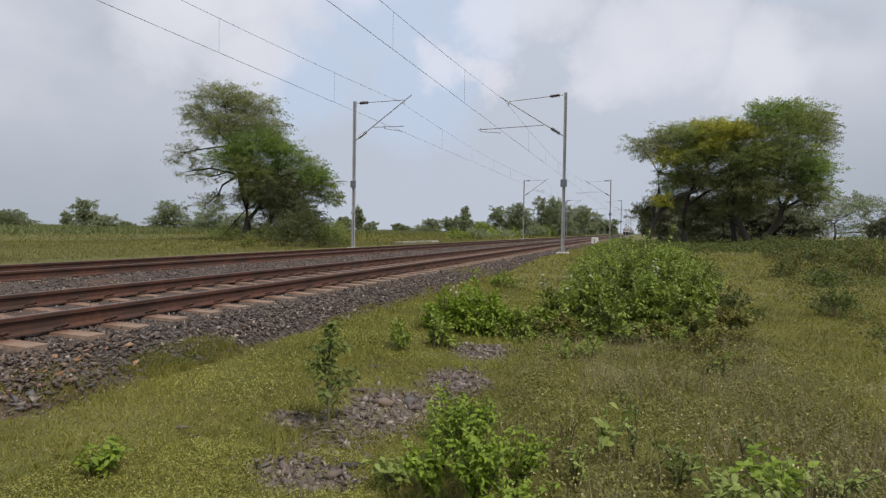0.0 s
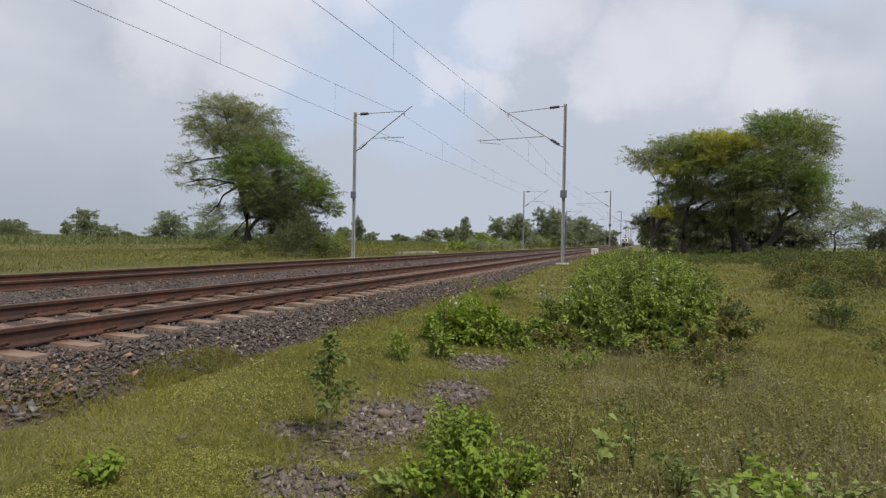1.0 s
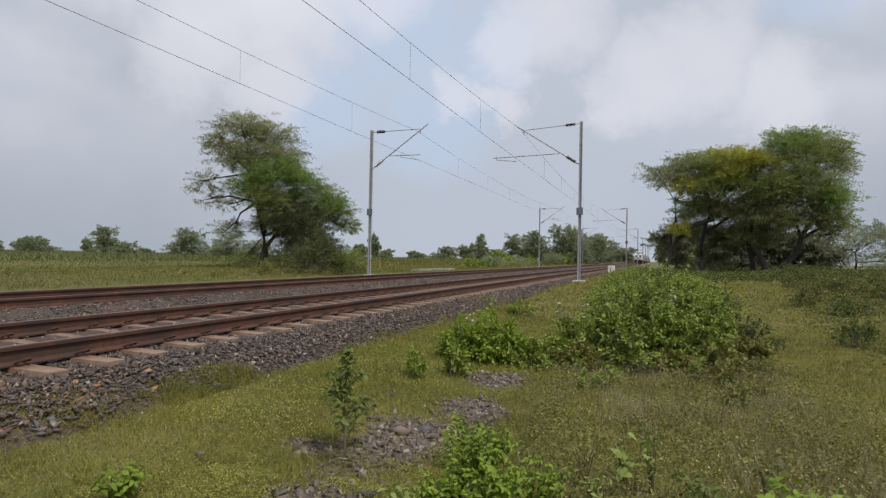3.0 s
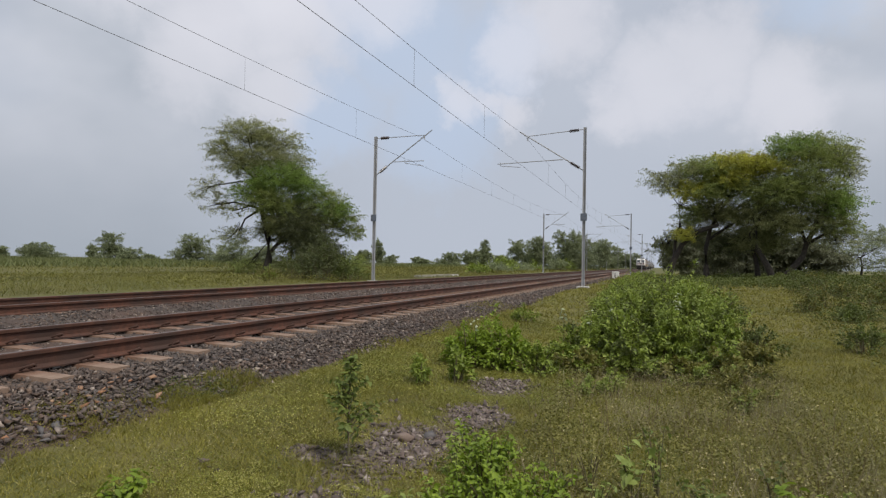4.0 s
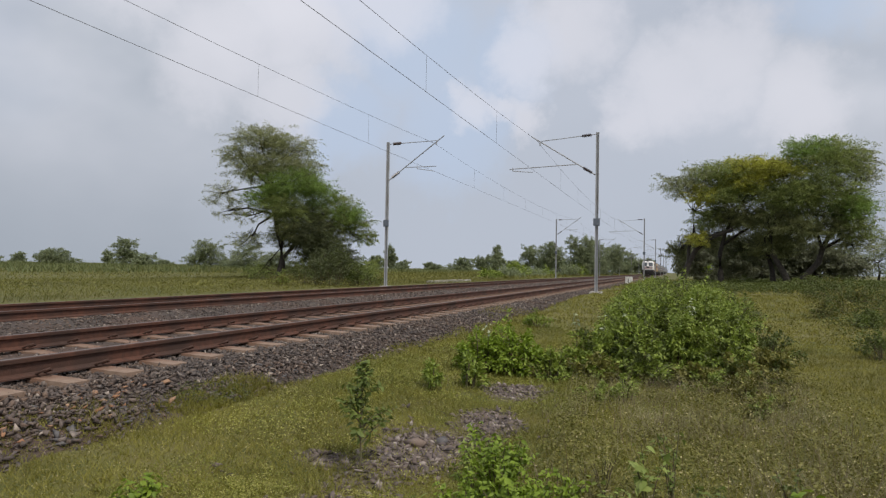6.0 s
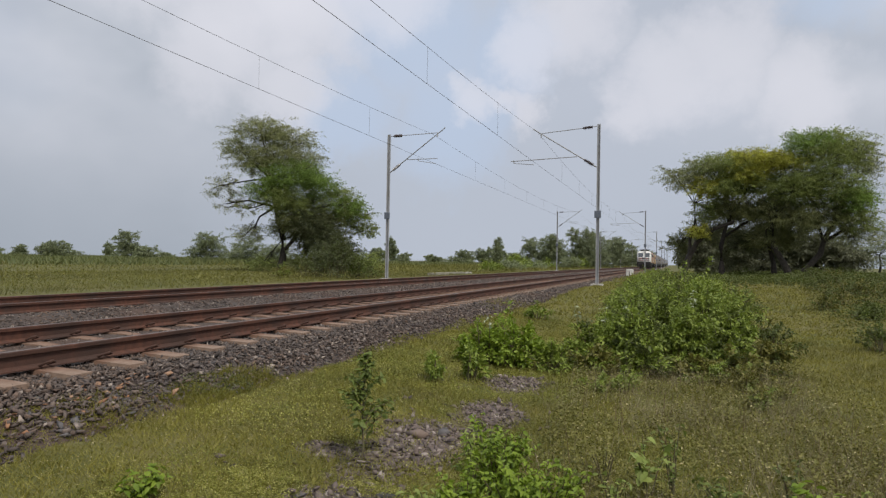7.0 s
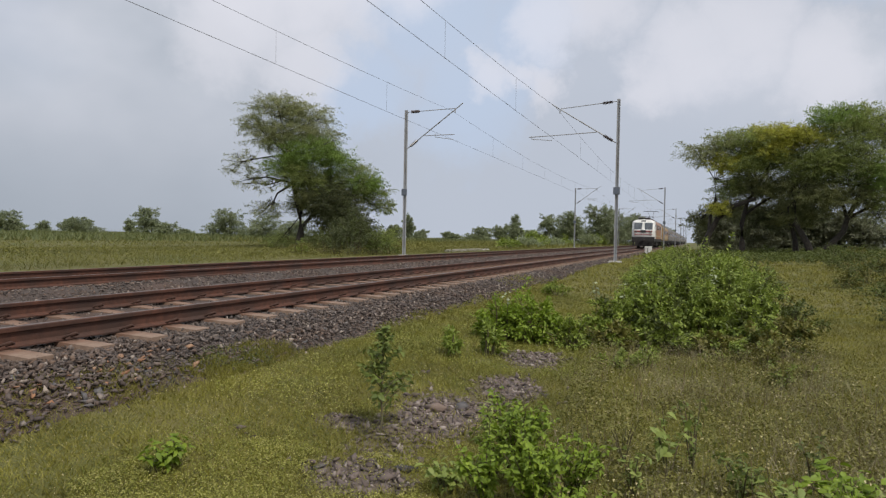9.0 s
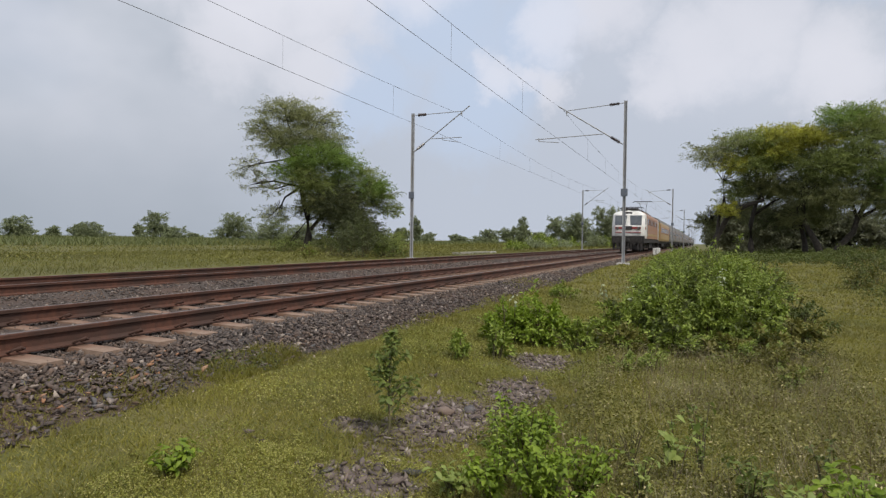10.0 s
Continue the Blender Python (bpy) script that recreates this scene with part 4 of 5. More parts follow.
def bush(m, rx, ry, h, count, leaf, material, seed, label, name="bush", category="bush", group="wayside bushes", stems=14, second=None):
    """Arching shoots from a common foot; leaves stand along their outer parts, so that the inside stays open and shaded."""
    top = tagged(empty(name, m), label, category, group)
    rg = np.random.default_rng(seed)
    wood = Tubes()
    shoots = max(10, count // (34 if leaf < 0.075 else 20))
    a = rg.random(shoots) * 2 * np.pi
    rho = rg.random(shoots) ** 0.55 * rg.uniform(0.75, 1.12, shoots)
    lobe = 1 + 0.22 * np.sin(3 * a + seed) + 0.14 * np.sin(5 * a + 2.1 * seed)
    ex, ey = np.cos(a) * rx * rho * lobe, np.sin(a) * ry * rho * lobe
    ez = h * np.clip(1.0 - 0.72 * rho ** 2.2, 0.12, 1) * rg.uniform(0.6, 1.12, shoots) * np.where(rg.random(shoots) < 0.1, 1.3, 1.0)
    head = np.stack([ex, ey, ez], 1)
    foot = np.stack([ex * 0.25 + rg.normal(size=shoots) * rx * 0.08, ey * 0.25 + rg.normal(size=shoots) * ry * 0.08, np.full(shoots, -0.04)], 1)
    bend = np.stack([ex * 0.5, ey * 0.5, ez * 0.95], 1)
    for k in range(0, shoots, max(1, shoots // (stems * 3))):
        wood.add([foot[k], (foot[k] + 2 * bend[k] + head[k]) / 4, head[k]], [0.009, 0.006, 0.0025], 4)
    pick = rg.integers(0, shoots, count)
    u = 1 - 0.62 * rg.random((count, 1)) ** 1.5
    at = foot[pick] * (1 - u) ** 2 + bend[pick] * 2 * u * (1 - u) + head[pick] * u * u
    along = unit((head - bend)[pick] + (0, 0, 0.02))
    round_it = unit(rg.normal(size=(count, 3)) + (0, 0, 0.2))
    at = at + round_it * leaf * rg.uniform(0.1, 1.5, (count, 1)) * (1.15 - 0.6 * u)
    at[:, 2] = np.maximum(at[:, 2], 0.02 + 0.05 * rg.random(count))
    tagged(mesh_part("branching", wood.mesh("branching", STEM), top), kind="stuff")
    outward = unit(at * (1, 1, 0.4) + (0, 0, 0.01))
    up = unit(outward * 0.35 + (0, 0, 0.9) + rg.normal(size=(count, 3)) * 0.38)
    size = leaf * rg.uniform(0.55, 1.3, count) * (1.2 - 0.35 * u[:, 0])
    split = rg.random(shoots)[pick] < (0.3 if second else -1)
    for sel, mt in ((~split, material), (split, second)):
        if sel.any():
            mesh_part("foliage", leaf_mesh("foliage", rg, at[sel], up[sel], size[sel], size[sel] * 0.55, mt, out=(along * 0.5 + round_it * 0.8 + outward * 0.3 - (0, 0, 0.15))[sel], broad=leaf < 0.075), top)
    return top


def gz(x, y):
    return float(ground_z(x, y))


BUSH = "dense leafy green wayside bush on the meadow"
for k, (x, y, rx, ry, h, n, mt, second) in enumerate([
    (-1.1, 9.9, 0.5, 0.5, 0.55, 2600, SHRUB, DULL_LEAF), (-0.5, 9.9, 0.55, 0.6, 0.8, 3400, SHRUB, DULL_LEAF), (0.15, 10.3, 0.5, 0.55, 0.85, 3000, SHRUB, PALE_LEAF), (0.65, 10.2, 0.45, 0.5, 0.55, 2400, SHRUB, DULL_LEAF),
    (1.3, 10.9, 0.5, 0.5, 0.4, 1500, WEED, DULL_LEAF), (1.35, 12.4, 0.55, 0.6, 0.5, 1600, WEED, SHRUB), (-1.0, 9.1, 0.45, 0.3, 0.32, 1300, WEED, SHRUB), (-0.35, 9.15, 0.45, 0.3, 0.38, 1400, SHRUB, DULL_LEAF), (0.3, 9.3, 0.4, 0.3, 0.3, 1200, WEED, SHRUB), (0.9, 9.5, 0.45, 0.35, 0.33, 1200, WEED, DULL_LEAF),
    (-0.85, 11.4, 0.55, 0.65, 0.68, 2800, SHRUB, PALE_LEAF), (-0.15, 11.7, 0.6, 0.65, 1.0, 3600, SHRUB, DULL_LEAF), (0.45, 11.9, 0.55, 0.65, 1.2, 3200, SHRUB, PALE_LEAF), (0.95, 11.7, 0.45, 0.55, 0.72, 2600, SHRUB, DULL_LEAF),
    (-0.65, 13.6, 0.7, 0.8, 0.82, 2800, SHRUB, DULL_LEAF), (0.2, 13.8, 0.7, 0.8, 1.15, 3000, SHRUB, DULL_LEAF), (0.95, 14.0, 0.6, 0.8, 0.95, 2600, SHRUB, PALE_LEAF),
    (-0.8, 16.4, 0.9, 1.1, 0.9, 2600, SHRUB, PALE_LEAF), (0.3, 16.8, 1.0, 1.2, 1.15, 2800, SHRUB, DULL_LEAF), (1.4, 17.0, 0.8, 1.0, 0.95, 2200, SHRUB, DULL_LEAF), (-0.9, 20.0, 1.1, 1.5, 0.85, 2400, SHRUB, DULL_LEAF), (0.7, 20.5, 1.2, 1.6, 1.0, 2600, SHRUB, PALE_LEAF),
    (-0.9, 25.0, 1.3, 2.0, 0.7, 2200, SHRUB, DULL_LEAF), (0.9, 26.0, 1.4, 2.0, 0.85, 2200, SHRUB, DULL_LEAF), (-0.7, 32.0, 1.5, 2.4, 0.6, 2000, SHRUB, DULL_LEAF), (1.2, 33.0, 1.6, 2.4, 0.7, 2000, SHRUB, DULL_LEAF), (-0.9, 40.0, 1.5, 3.0, 0.75, 1800, SHRUB, DULL_LEAF), (-1.5, 22.5, 0.8, 1.3, 0.6, 1600, SHRUB, PALE_LEAF), (-1.4, 26.5, 0.85, 1.6, 0.75, 1800, SHRUB, DULL_LEAF), (-1.35, 30.5, 0.8, 1.8, 0.8, 1800, SHRUB, DULL_LEAF), (-1.3, 35.5, 0.9, 2.2, 0.85, 1800, SHRUB, PALE_LEAF), (-1.3, 41.0, 1.0, 2.4, 0.85, 1700, SHRUB, DULL_LEAF), (-1.2, 47.5, 1.0, 2.8, 0.85, 1500, SHRUB, DULL_LEAF), (-0.8, 55.0, 1.2, 3.2, 0.9, 1400, SHRUB_DARK, DULL_LEAF), (0.6, 40.5, 1.3, 2.4, 0.8, 1500, SHRUB_DARK, DULL_LEAF)]):
    bush(pose(x, y, gz(x, y) - 0.02), rx, ry, h, int(n * 1.3), 0.066 if y < 15 else 0.08, mt, 300 + k, BUSH, second=second)
for k, (x, y, rx, ry, h, n, lf, mt, label) in enumerate([
    (-2.05, 8.9, 0.55, 0.5, 0.62, 2400, 0.065, LUSH, "low bright green leafy bush"), (-2.45, 8.7, 0.4, 0.4, 0.5, 1500, 0.06, LUSH, "low bright green leafy bush"), (-1.5, 8.8, 0.35, 0.35, 0.42, 1100, 0.055, SHRUB, "low bright green leafy bush"),
    (-2.2, 7.4, 0.24, 0.24, 0.38, 480, 0.06, SHRUB, "small round green weed clump"), (-2.55, 7.1, 0.2, 0.2, 0.3, 420, 0.05, SHRUB, "small round green weed clump"),
    (1.5, 12.0, 0.6, 0.8, 0.6, 900, 0.06, DULL_LEAF, "low straggly dark weed clump"), (-3.0, 15.5, 0.4, 0.5, 0.35, 500, 0.07, SHRUB, "low bright green leafy bush")]):
    bush(pose(x, y, gz(x, y) - 0.02), rx, ry, h, n, lf, mt, 340 + k, label, group="low plants")


def leafy_plant(m, height, spread, count, leaf, material, seed, label, stalks=4, name="broadleaf_plant", bare=0.0):
    """A weed with upright stalks and broad drooping leaves set along them."""
    top = tagged(empty(name, m), label, "plant", "foreground plants")
    rg, r = np.random.default_rng(seed), random.Random(seed)
    wood, at, out = Tubes(), [], []
    for s in range(stalks):
        a = r.uniform(0, 6.28)
        e = Vector((math.cos(a), math.sin(a), 0)) * spread * r.uniform(0.2, 1.0) + Vector((0, 0, height * r.uniform(0.65, 1.0)))
        mid = e * 0.5 + Vector((0, 0, height * 0.1))
        if bare:
            z = (s + 0.5) / stalks
            e = Vector((math.cos(a), math.sin(a), 0)) * spread * (1.1 - z) * r.uniform(0.6, 1.0) + Vector((0, 0, bare + 0.08 + (height - bare - 0.08) * z))
            mid = Vector((e.x * 0.45, e.y * 0.45, e.z - 0.05))
            wood.add([(0.01, 0, max(bare * 0.6, e.z - 0.12)), mid, e], [0.005, 0.004, 0.002], 5)
        else:
            wood.add([(0, 0, -0.03), mid, e], [0.005, 0.004, 0.002], 5)
        for j in range(count // stalks):
            u = r.uniform(0.85 if stalks < 3 else 0.35 if bare or stalks < 5 else 0.2, 1.0)
            p = (mid * (2 * u) if u < 0.5 else mid.lerp(e, 2 * u - 1))
            dd = Vector((r.gauss(0, 1), r.gauss(0, 1), r.uniform(-0.1, 0.6))).normalized()
            q = p + dd * leaf * r.uniform(0.2, 0.9)
            at.append(tuple(q))
            out.append(tuple(dd * 0.55 + Vector((0, 0, 0.85))))
    if bare:
        wood.add([(0, 0, -0.04), (0.015, 0.0, bare * 0.6), (0.0, 0.01, bare * 1.3), (0.01, 0, height * 0.95)], [0.011, 0.009, 0.007, 0.002], 6)
    mesh_part("branching", wood.mesh("branching", STEM), top)
    at, up = np.array(at), unit(np.array(out) + rg.normal(size=(len(out), 3)) * 0.42)
    size = leaf * rg.uniform(0.55, 1.3, len(at))
    n = len(at)
    d = unit(np.cross(up, rg.normal(size=(n, 3))))
    side = unit(np.cross(d, up))
    L, Wd = size[:, None], size[:, None] * 0.62
    tip = at + d * L - up * L * 0.3
    a1, a2, c1 = at + d * L * 0.25 + up * L * 0.04, at + d * L * 0.62 - up * L * 0.04, at + d * L * 0.4 - up * L * 0.03
    verts = np.stack([at, a1 + side * Wd * 0.42, a2 + side * Wd * 0.34, tip, a2 - side * Wd * 0.34, a1 - side * Wd * 0.42, c1], 1).reshape(-1, 3)
    base = np.arange(n)[:, None] * 7
    faces = np.concatenate([np.stack([base[:, 0] + 6, base[:, 0] + k, base[:, 0] + (k + 1) % 6], 1) for k in range(6)])
    mesh_part("foliage", np_mesh("foliage", verts, faces, material, smooth=False), top)
    return top


for k, (x, y, h, sp, n, lf, mt, st, label) in enumerate([
    (-2.06, 4.28, 0.78, 0.36, 640, 0.046, SHRUB_DARK, 18, "slender sapling with dark green leaves on a thin stem"),
    (-0.95, 3.80, 0.56, 0.24, 1700, 0.034, LUSH, 24, "lush bright green broad-leaved weed"), (-0.76, 3.45, 0.46, 0.24, 1500, 0.035, LUSH, 22, "lush bright green broad-leaved weed"), (-1.02, 3.45, 0.38, 0.2, 700, 0.037, LUSH, 14, "lush bright green broad-leaved weed"),
    (-0.6, 3.75, 0.38, 0.2, 600, 0.036, LUSH, 16, "lush bright green broad-leaved weed"), (-0.55, 3.35, 0.26, 0.2, 360, 0.038, LUSH, 14, "lush bright green broad-leaved weed"), (-1.12, 3.95, 0.36, 0.2, 360, 0.042, SHRUB, 14, "lush bright green broad-leaved weed"),
    (-1.28, 3.55, 0.2, 0.22, 190, 0.05, PALE_LEAF, 10, "pale yellowish creeping weed with broad leaves"), (-1.35, 4.55, 0.32, 0.15, 130, 0.045, PALE_LEAF, 6, "thin weed with sparse yellow-green leaves"), (-1.3, 4.8, 0.26, 0.12, 90, 0.045, DULL_LEAF, 5, "low dark green weed"),
    (-2.78, 2.95, 0.2, 0.15, 240, 0.045, LUSH, 8, "small bright green weed with pointed leaves"), (0.5, 3.7, 0.26, 0.32, 300, 0.06, PALE_LEAF, 14, "low pale green broad-leaved weed"), (0.8, 3.95, 0.3, 0.3, 300, 0.06, LUSH, 14, "low pale green broad-leaved weed"), (1.1, 4.2, 0.24, 0.3, 200, 0.05, PALE_LEAF, 12, "low pale green broad-leaved weed"),
    (-0.12, 4.25, 0.44, 0.1, 60, 0.065, PALE_LEAF, 4, "thin weed with a few large yellowing leaves"), (0.02, 4.4, 0.5, 0.12, 110, 0.035, SHRUB_DARK, 5, "dark upright weed with small leaves"), (0.28, 4.1, 0.28, 0.2, 220, 0.04, SHRUB_DARK, 8, "low dark green weed"),
    (-0.4, 4.4, 0.38, 0.14, 120, 0.03, WEED, 7, "dark upright weed with small leaves"), (-0.3, 3.9, 0.3, 0.16, 90, 0.045, PALE_LEAF, 6, "thin weed with sparse yellow-green leaves"),
    (0.3, 10.9, 1.32, 0.05, 22, 0.07, MILKWEED, 2, "tall stem with pale whitish leaves above the bushes"), (-0.62, 10.4, 1.05, 0.05, 12, 0.065, MILKWEED, 2, "tall stem with pale whitish leaves above the bushes"), (-1.4, 10.6, 0.9, 0.06, 10, 0.065, MILKWEED, 2, "tall stem with pale whitish leaves above the bushes"),
    (-0.95, 10.2, 0.85, 0.04, 8, 0.06, MILKWEED, 2, "tall stem with pale whitish leaves above the bushes"), (-2.3, 8.6, 0.72, 0.03, 8, 0.06, MILKWEED, 2, "tall stem with pale whitish leaves above the bushes"), (0.7, 4.5, 0.34, 0.12, 60, 0.04, DULL_LEAF, 6, "low dark green weed")]):
    leafy_plant(pose(x, y, gz(x, y)), h, sp, n, lf, mt, 400 + k, label, st, "sapling" if k == 0 else "broadleaf_plant", 0.2 if k == 0 else 0.0)

# low scrub on the rise beyond the meadow
for k in range(44):
    rr = random.Random(500 + k)
    y = 9.5 + 29 * rr.random() ** 1.3
    x = 3.1 + 0.085 * (y - 9) + rr.uniform(0, 5.5) * (0.5 + y / 40)
    bush(pose(x, y, gz(x, y) - 0.05), rr.uniform(0.35, 0.9), rr.uniform(0.35, 0.9), rr.uniform(0.25, 0.6), 800, 0.06 if y < 16 else 0.085, WEED if k % 2 else DULL_LEAF, 520 + k, "low olive-green scrub clump", "scrub_clump", group="scrub", second=DULL_LEAF if k % 2 else SHRUB_DARK)
for k in range(34):
    rr = random.Random(900 + k)
    y = rr.uniform(17, 40)
    x = 4.6 + 0.07 * (y - 17) + rr.uniform(0, 7.0)
    bush(pose(x, y, gz(x, y) - 0.05), rr.uniform(0.7, 1.3), rr.uniform(0.7, 1.3), rr.uniform(0.4, 0.8), 700, 0.1, DULL_LEAF if k % 3 else WEED, 920 + k, "low olive-green scrub clump", "scrub_clump", group="scrub", second=DULL_LEAF)
bush(pose(7.1, 24.0, gz(7.1, 24.0) - 0.05), 1.2, 1.1, 1.15, 2200, 0.08, WEED, 571, "rounded olive shrub on the rise", second=SHRUB_DARK)
# dark bushes added below the acacias to give the shade missing there
for k in range(12):
    rr = random.Random(820 + k)
    x, y = 2.4 + 0.75 * k + rr.uniform(-0.3, 0.3), rr.uniform(42, 50)
    bush(pose(x, y, gz(x, y) - 0.05), rr.uniform(0.8, 1.5), rr.uniform(0.8, 1.5), rr.uniform(0.35, 0.75), 1100, 0.11, DULL_LEAF, 840 + k, "low dark green bush standing in for shade below the acacias", group="bushes below the acacias", second=SHRUB_DARK)
# dark bushes at the foot of the acacia, beside the far track; SHADE_LEAF holds their shade
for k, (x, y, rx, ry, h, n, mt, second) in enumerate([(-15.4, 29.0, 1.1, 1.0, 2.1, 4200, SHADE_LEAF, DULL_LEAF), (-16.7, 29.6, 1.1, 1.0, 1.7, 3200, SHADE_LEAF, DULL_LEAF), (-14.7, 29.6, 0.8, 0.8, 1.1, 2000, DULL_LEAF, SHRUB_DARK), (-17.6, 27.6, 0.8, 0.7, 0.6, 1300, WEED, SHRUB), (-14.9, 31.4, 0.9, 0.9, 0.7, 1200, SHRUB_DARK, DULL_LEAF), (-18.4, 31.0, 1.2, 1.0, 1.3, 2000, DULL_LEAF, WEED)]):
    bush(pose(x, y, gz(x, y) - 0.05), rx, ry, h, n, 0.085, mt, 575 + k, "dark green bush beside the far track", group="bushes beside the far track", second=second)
# small weed clumps scattered over the meadow
for k in range(9):
    rr = random.Random(700 + k)
    x, y = (rr.uniform(-0.9, 1.4), rr.uniform(7.6, 9.3)) if k < 7 else (rr.uniform(1.6, 3.0), rr.uniform(9.0, 14.0))
    size = rr.uniform(0.16, 0.34)
    bush(pose(x, y, gz(x, y) - 0.02), size, size, rr.uniform(0.16, 0.34), 520, 0.04, WEED if k % 3 else SHRUB, 720 + k, "small tangled green-brown weed clump", "weed_clump", "weed", "meadow weeds", stems=6, second=PALE_LEAF)
# thicket along the far side of the tracks
for k in range(22):
    rr = random.Random(560 + k)
    y = 75 + 6.5 * k
    x = -15.5 - rr.uniform(0, 6) - 0.02 * (y - 75)
    bush(pose(x, y, -0.2), rr.uniform(1.5, 3.0), rr.uniform(1.5, 3), rr.uniform(0.9, 2.4), 900, 0.3, HAZED_FAR_LEAF if k % 2 else SHRUB, 580 + k, "leafy green thicket beside the far track", "thicket", group="trackside thicket", stems=8)

# ---- grass ----
rng = np.random.default_rng(8)


def meadow(name, n, x0, x1, y0, y1, h0, h1, w, material, label, patch=0.0, leaf=False, lean=0.35, where=None):
    x, y = scatter(rng, n, x0, x1, y0, y1)
    keep = rng.random(n) > gravel_amount(x, y) * 0.9
    if patch:
        keep &= lumps(x, y, 0.55, patch) + 0.5 * lumps(x, y, 0.13, patch + 2) + rng.normal(size=n) * 0.09 > 0.74
    if where is not None:
        keep &= where(x, y)
    x, y = x[keep], y[keep]
    at = np.stack([x, y, np.where((x < -3.4) & (x > -13.8), np.maximum(ground_z(x, y), bed_z(np.minimum(x, -3.75), y)), ground_z(x, y))], 1)
    n = len(x)
    high = rng.uniform(h0, h1, n) * (0.3 + 1.35 * lumps(x, y, 0.5, 11))
    if leaf:
        at[:, 2] += rng.random(n) * h1
        up = unit(rng.normal(size=(n, 3)) * 0.45 + (0, 0, 1))
        return stuff(name, leaf_mesh(name, rng, at, up, rng.uniform(0.6, 1.3, n) * w, rng.uniform(0.4, 0.8, n) * w, material), label, "grass")
    return stuff(name, blade_mesh(name, rng, at, high, rng.uniform(0.6, 1.3, n) * w, material, lean), label, "grass")


edge = lambda x, y: x > -4.15 + 0.55 * smoothstep(14, 28, y) - 0.36 * smoothstep(4.6, 2.9, y) + 0.34 * waves(x * 2 + 0.7, y * 1.3) + 0.22 * waves(y * 4.3, x)
LAWN = "short green and straw-coloured meadow grass"
meadow("grass", 165000, -4.6, 3.2, 2.2, 7.0, 0.025, 0.085, 0.006, GRASS, LAWN, lean=1.1, where=edge)
meadow("grass", 140000, -4.6, 5.0, 7.0, 16.0, 0.03, 0.10, 0.010, GRASS, LAWN, lean=1.1, where=edge)
meadow("grass", 80000, -4.6, 13.0, 16.0, 36.0, 0.05, 0.14, 0.03, GRASS, LAWN, lean=1.2, where=edge)
meadow("grass", 26000, -4.75, -3.5, 2.0, 30.0, 0.04, 0.12, 0.012, GRASS, "grass tufts creeping over the ballast foot", lean=0.8, where=lambda x, y: waves(x * 1.1 + 3, y * 0.8) + 0.5 * waves(y * 2.9, x * 2) - 0.55 * (-4.0 - x) > 0.42)
meadow("grass", 42000, -4.4, 8.0, -7.0, 2.3, 0.02, 0.08, 0.018, GRASS, LAWN, lean=1.1)
meadow("grass", 40000, -3.4, 40.0, 36.0, 100.0, 0.12, 0.3, 0.08, GRASS, LAWN, lean=1.2)
meadow("creeping_weed", 150000, -4.4, 0.2, 2.2, 9.0, 0.0, 0.05, 0.0135, CREEPER, "creeping yellow-green small-leaved weed", patch=1.7, leaf=True, where=lambda x, y: edge(x, y) & (x > -2.9 - 0.32 * np.maximum(y - 3.2, 0) + 0.5 * waves(x * 1.7, y * 1.9)))
meadow("grass", 15000, -4.5, -3.75, 4.5, 6.8, 0.05, 0.13, 0.008, GRASS, "grass tuft creeping over the ballast foot", lean=0.8, where=lambda x, y: np.hypot((x + 4.08) / 0.3, (y - 5.35) / 0.8) + 0.5 * lumps(x, y, 0.25, 4) < 1.15)
meadow("creeping_weed", 9000, -4.5, -3.75, 4.5, 6.8, 0.0, 0.1, 0.016, DULL_LEAF, "small green weeds at the ballast foot", leaf=True, where=lambda x, y: np.hypot((x + 4.06) / 0.3, (y - 5.3) / 0.75) + 0.7 * lumps(x, y, 0.2, 6) < 1.1)
meadow("creeping_weed", 40000, -4.2, -0.6, 6.6, 16.0, 0.0, 0.06, 0.024, CREEPER, "creeping yellow-green small-leaved weed", patch=12.0, leaf=True, where=edge)
# bright leaves where the lawn is yellow-lit: lime weed plus painted sunlight
meadow("creeping_weed", 40000, -3.7, -1.4, 4.2, 12.0, 0.0, 0.06, 0.017, SUNLIT_CREEPER, "lime-yellow creeping weed with sunlight put into its leaf colour", patch=15.0, leaf=True, where=edge)
meadow("creeping_weed", 70000, -3.0, -1.2, 2.0, 3.9, 0.0, 0.055, 0.012, SUNLIT_CREEPER, "lime-yellow creeping weed with sunlight put into its leaf colour", patch=3.3, leaf=True, where=lambda x, y: edge(x, y) & (y > 1.9 + 0.9 * lumps(x, y, 0.5, 21)) & (np.hypot((x + 2.1) / 0.95, (y - 2.9) / 1.1) + 0.5 * lumps(x, y, 0.35, 22) < 1.2))
# pale straw flecks added to paint near-white highlights over the grass
meadow("dry_litter", 20000, -4.0, 1.5, 2.2, 8.0, 0.0, 0.04, 0.012, STRAW, "pale straw flecks standing in for bright highlights on the lawn", patch=5.1, leaf=True, where=edge)
meadow("brown_stalks", 260, -0.9, 2.4, 3.5, 8.2, 0.2, 0.48, 0.006, BROWN_STALK, "thin brown upright weed stalks", lean=0.12)
meadow("seed_heads", 3500, -1.0, 2.2, 3.2, 8.5, 0.08, 0.3, 0.02, STRAW, "pale seed heads among the weeds", patch=7.7, leaf=True, where=lambda x, y: x > -0.9 + 0.3 * waves(x, y * 3))
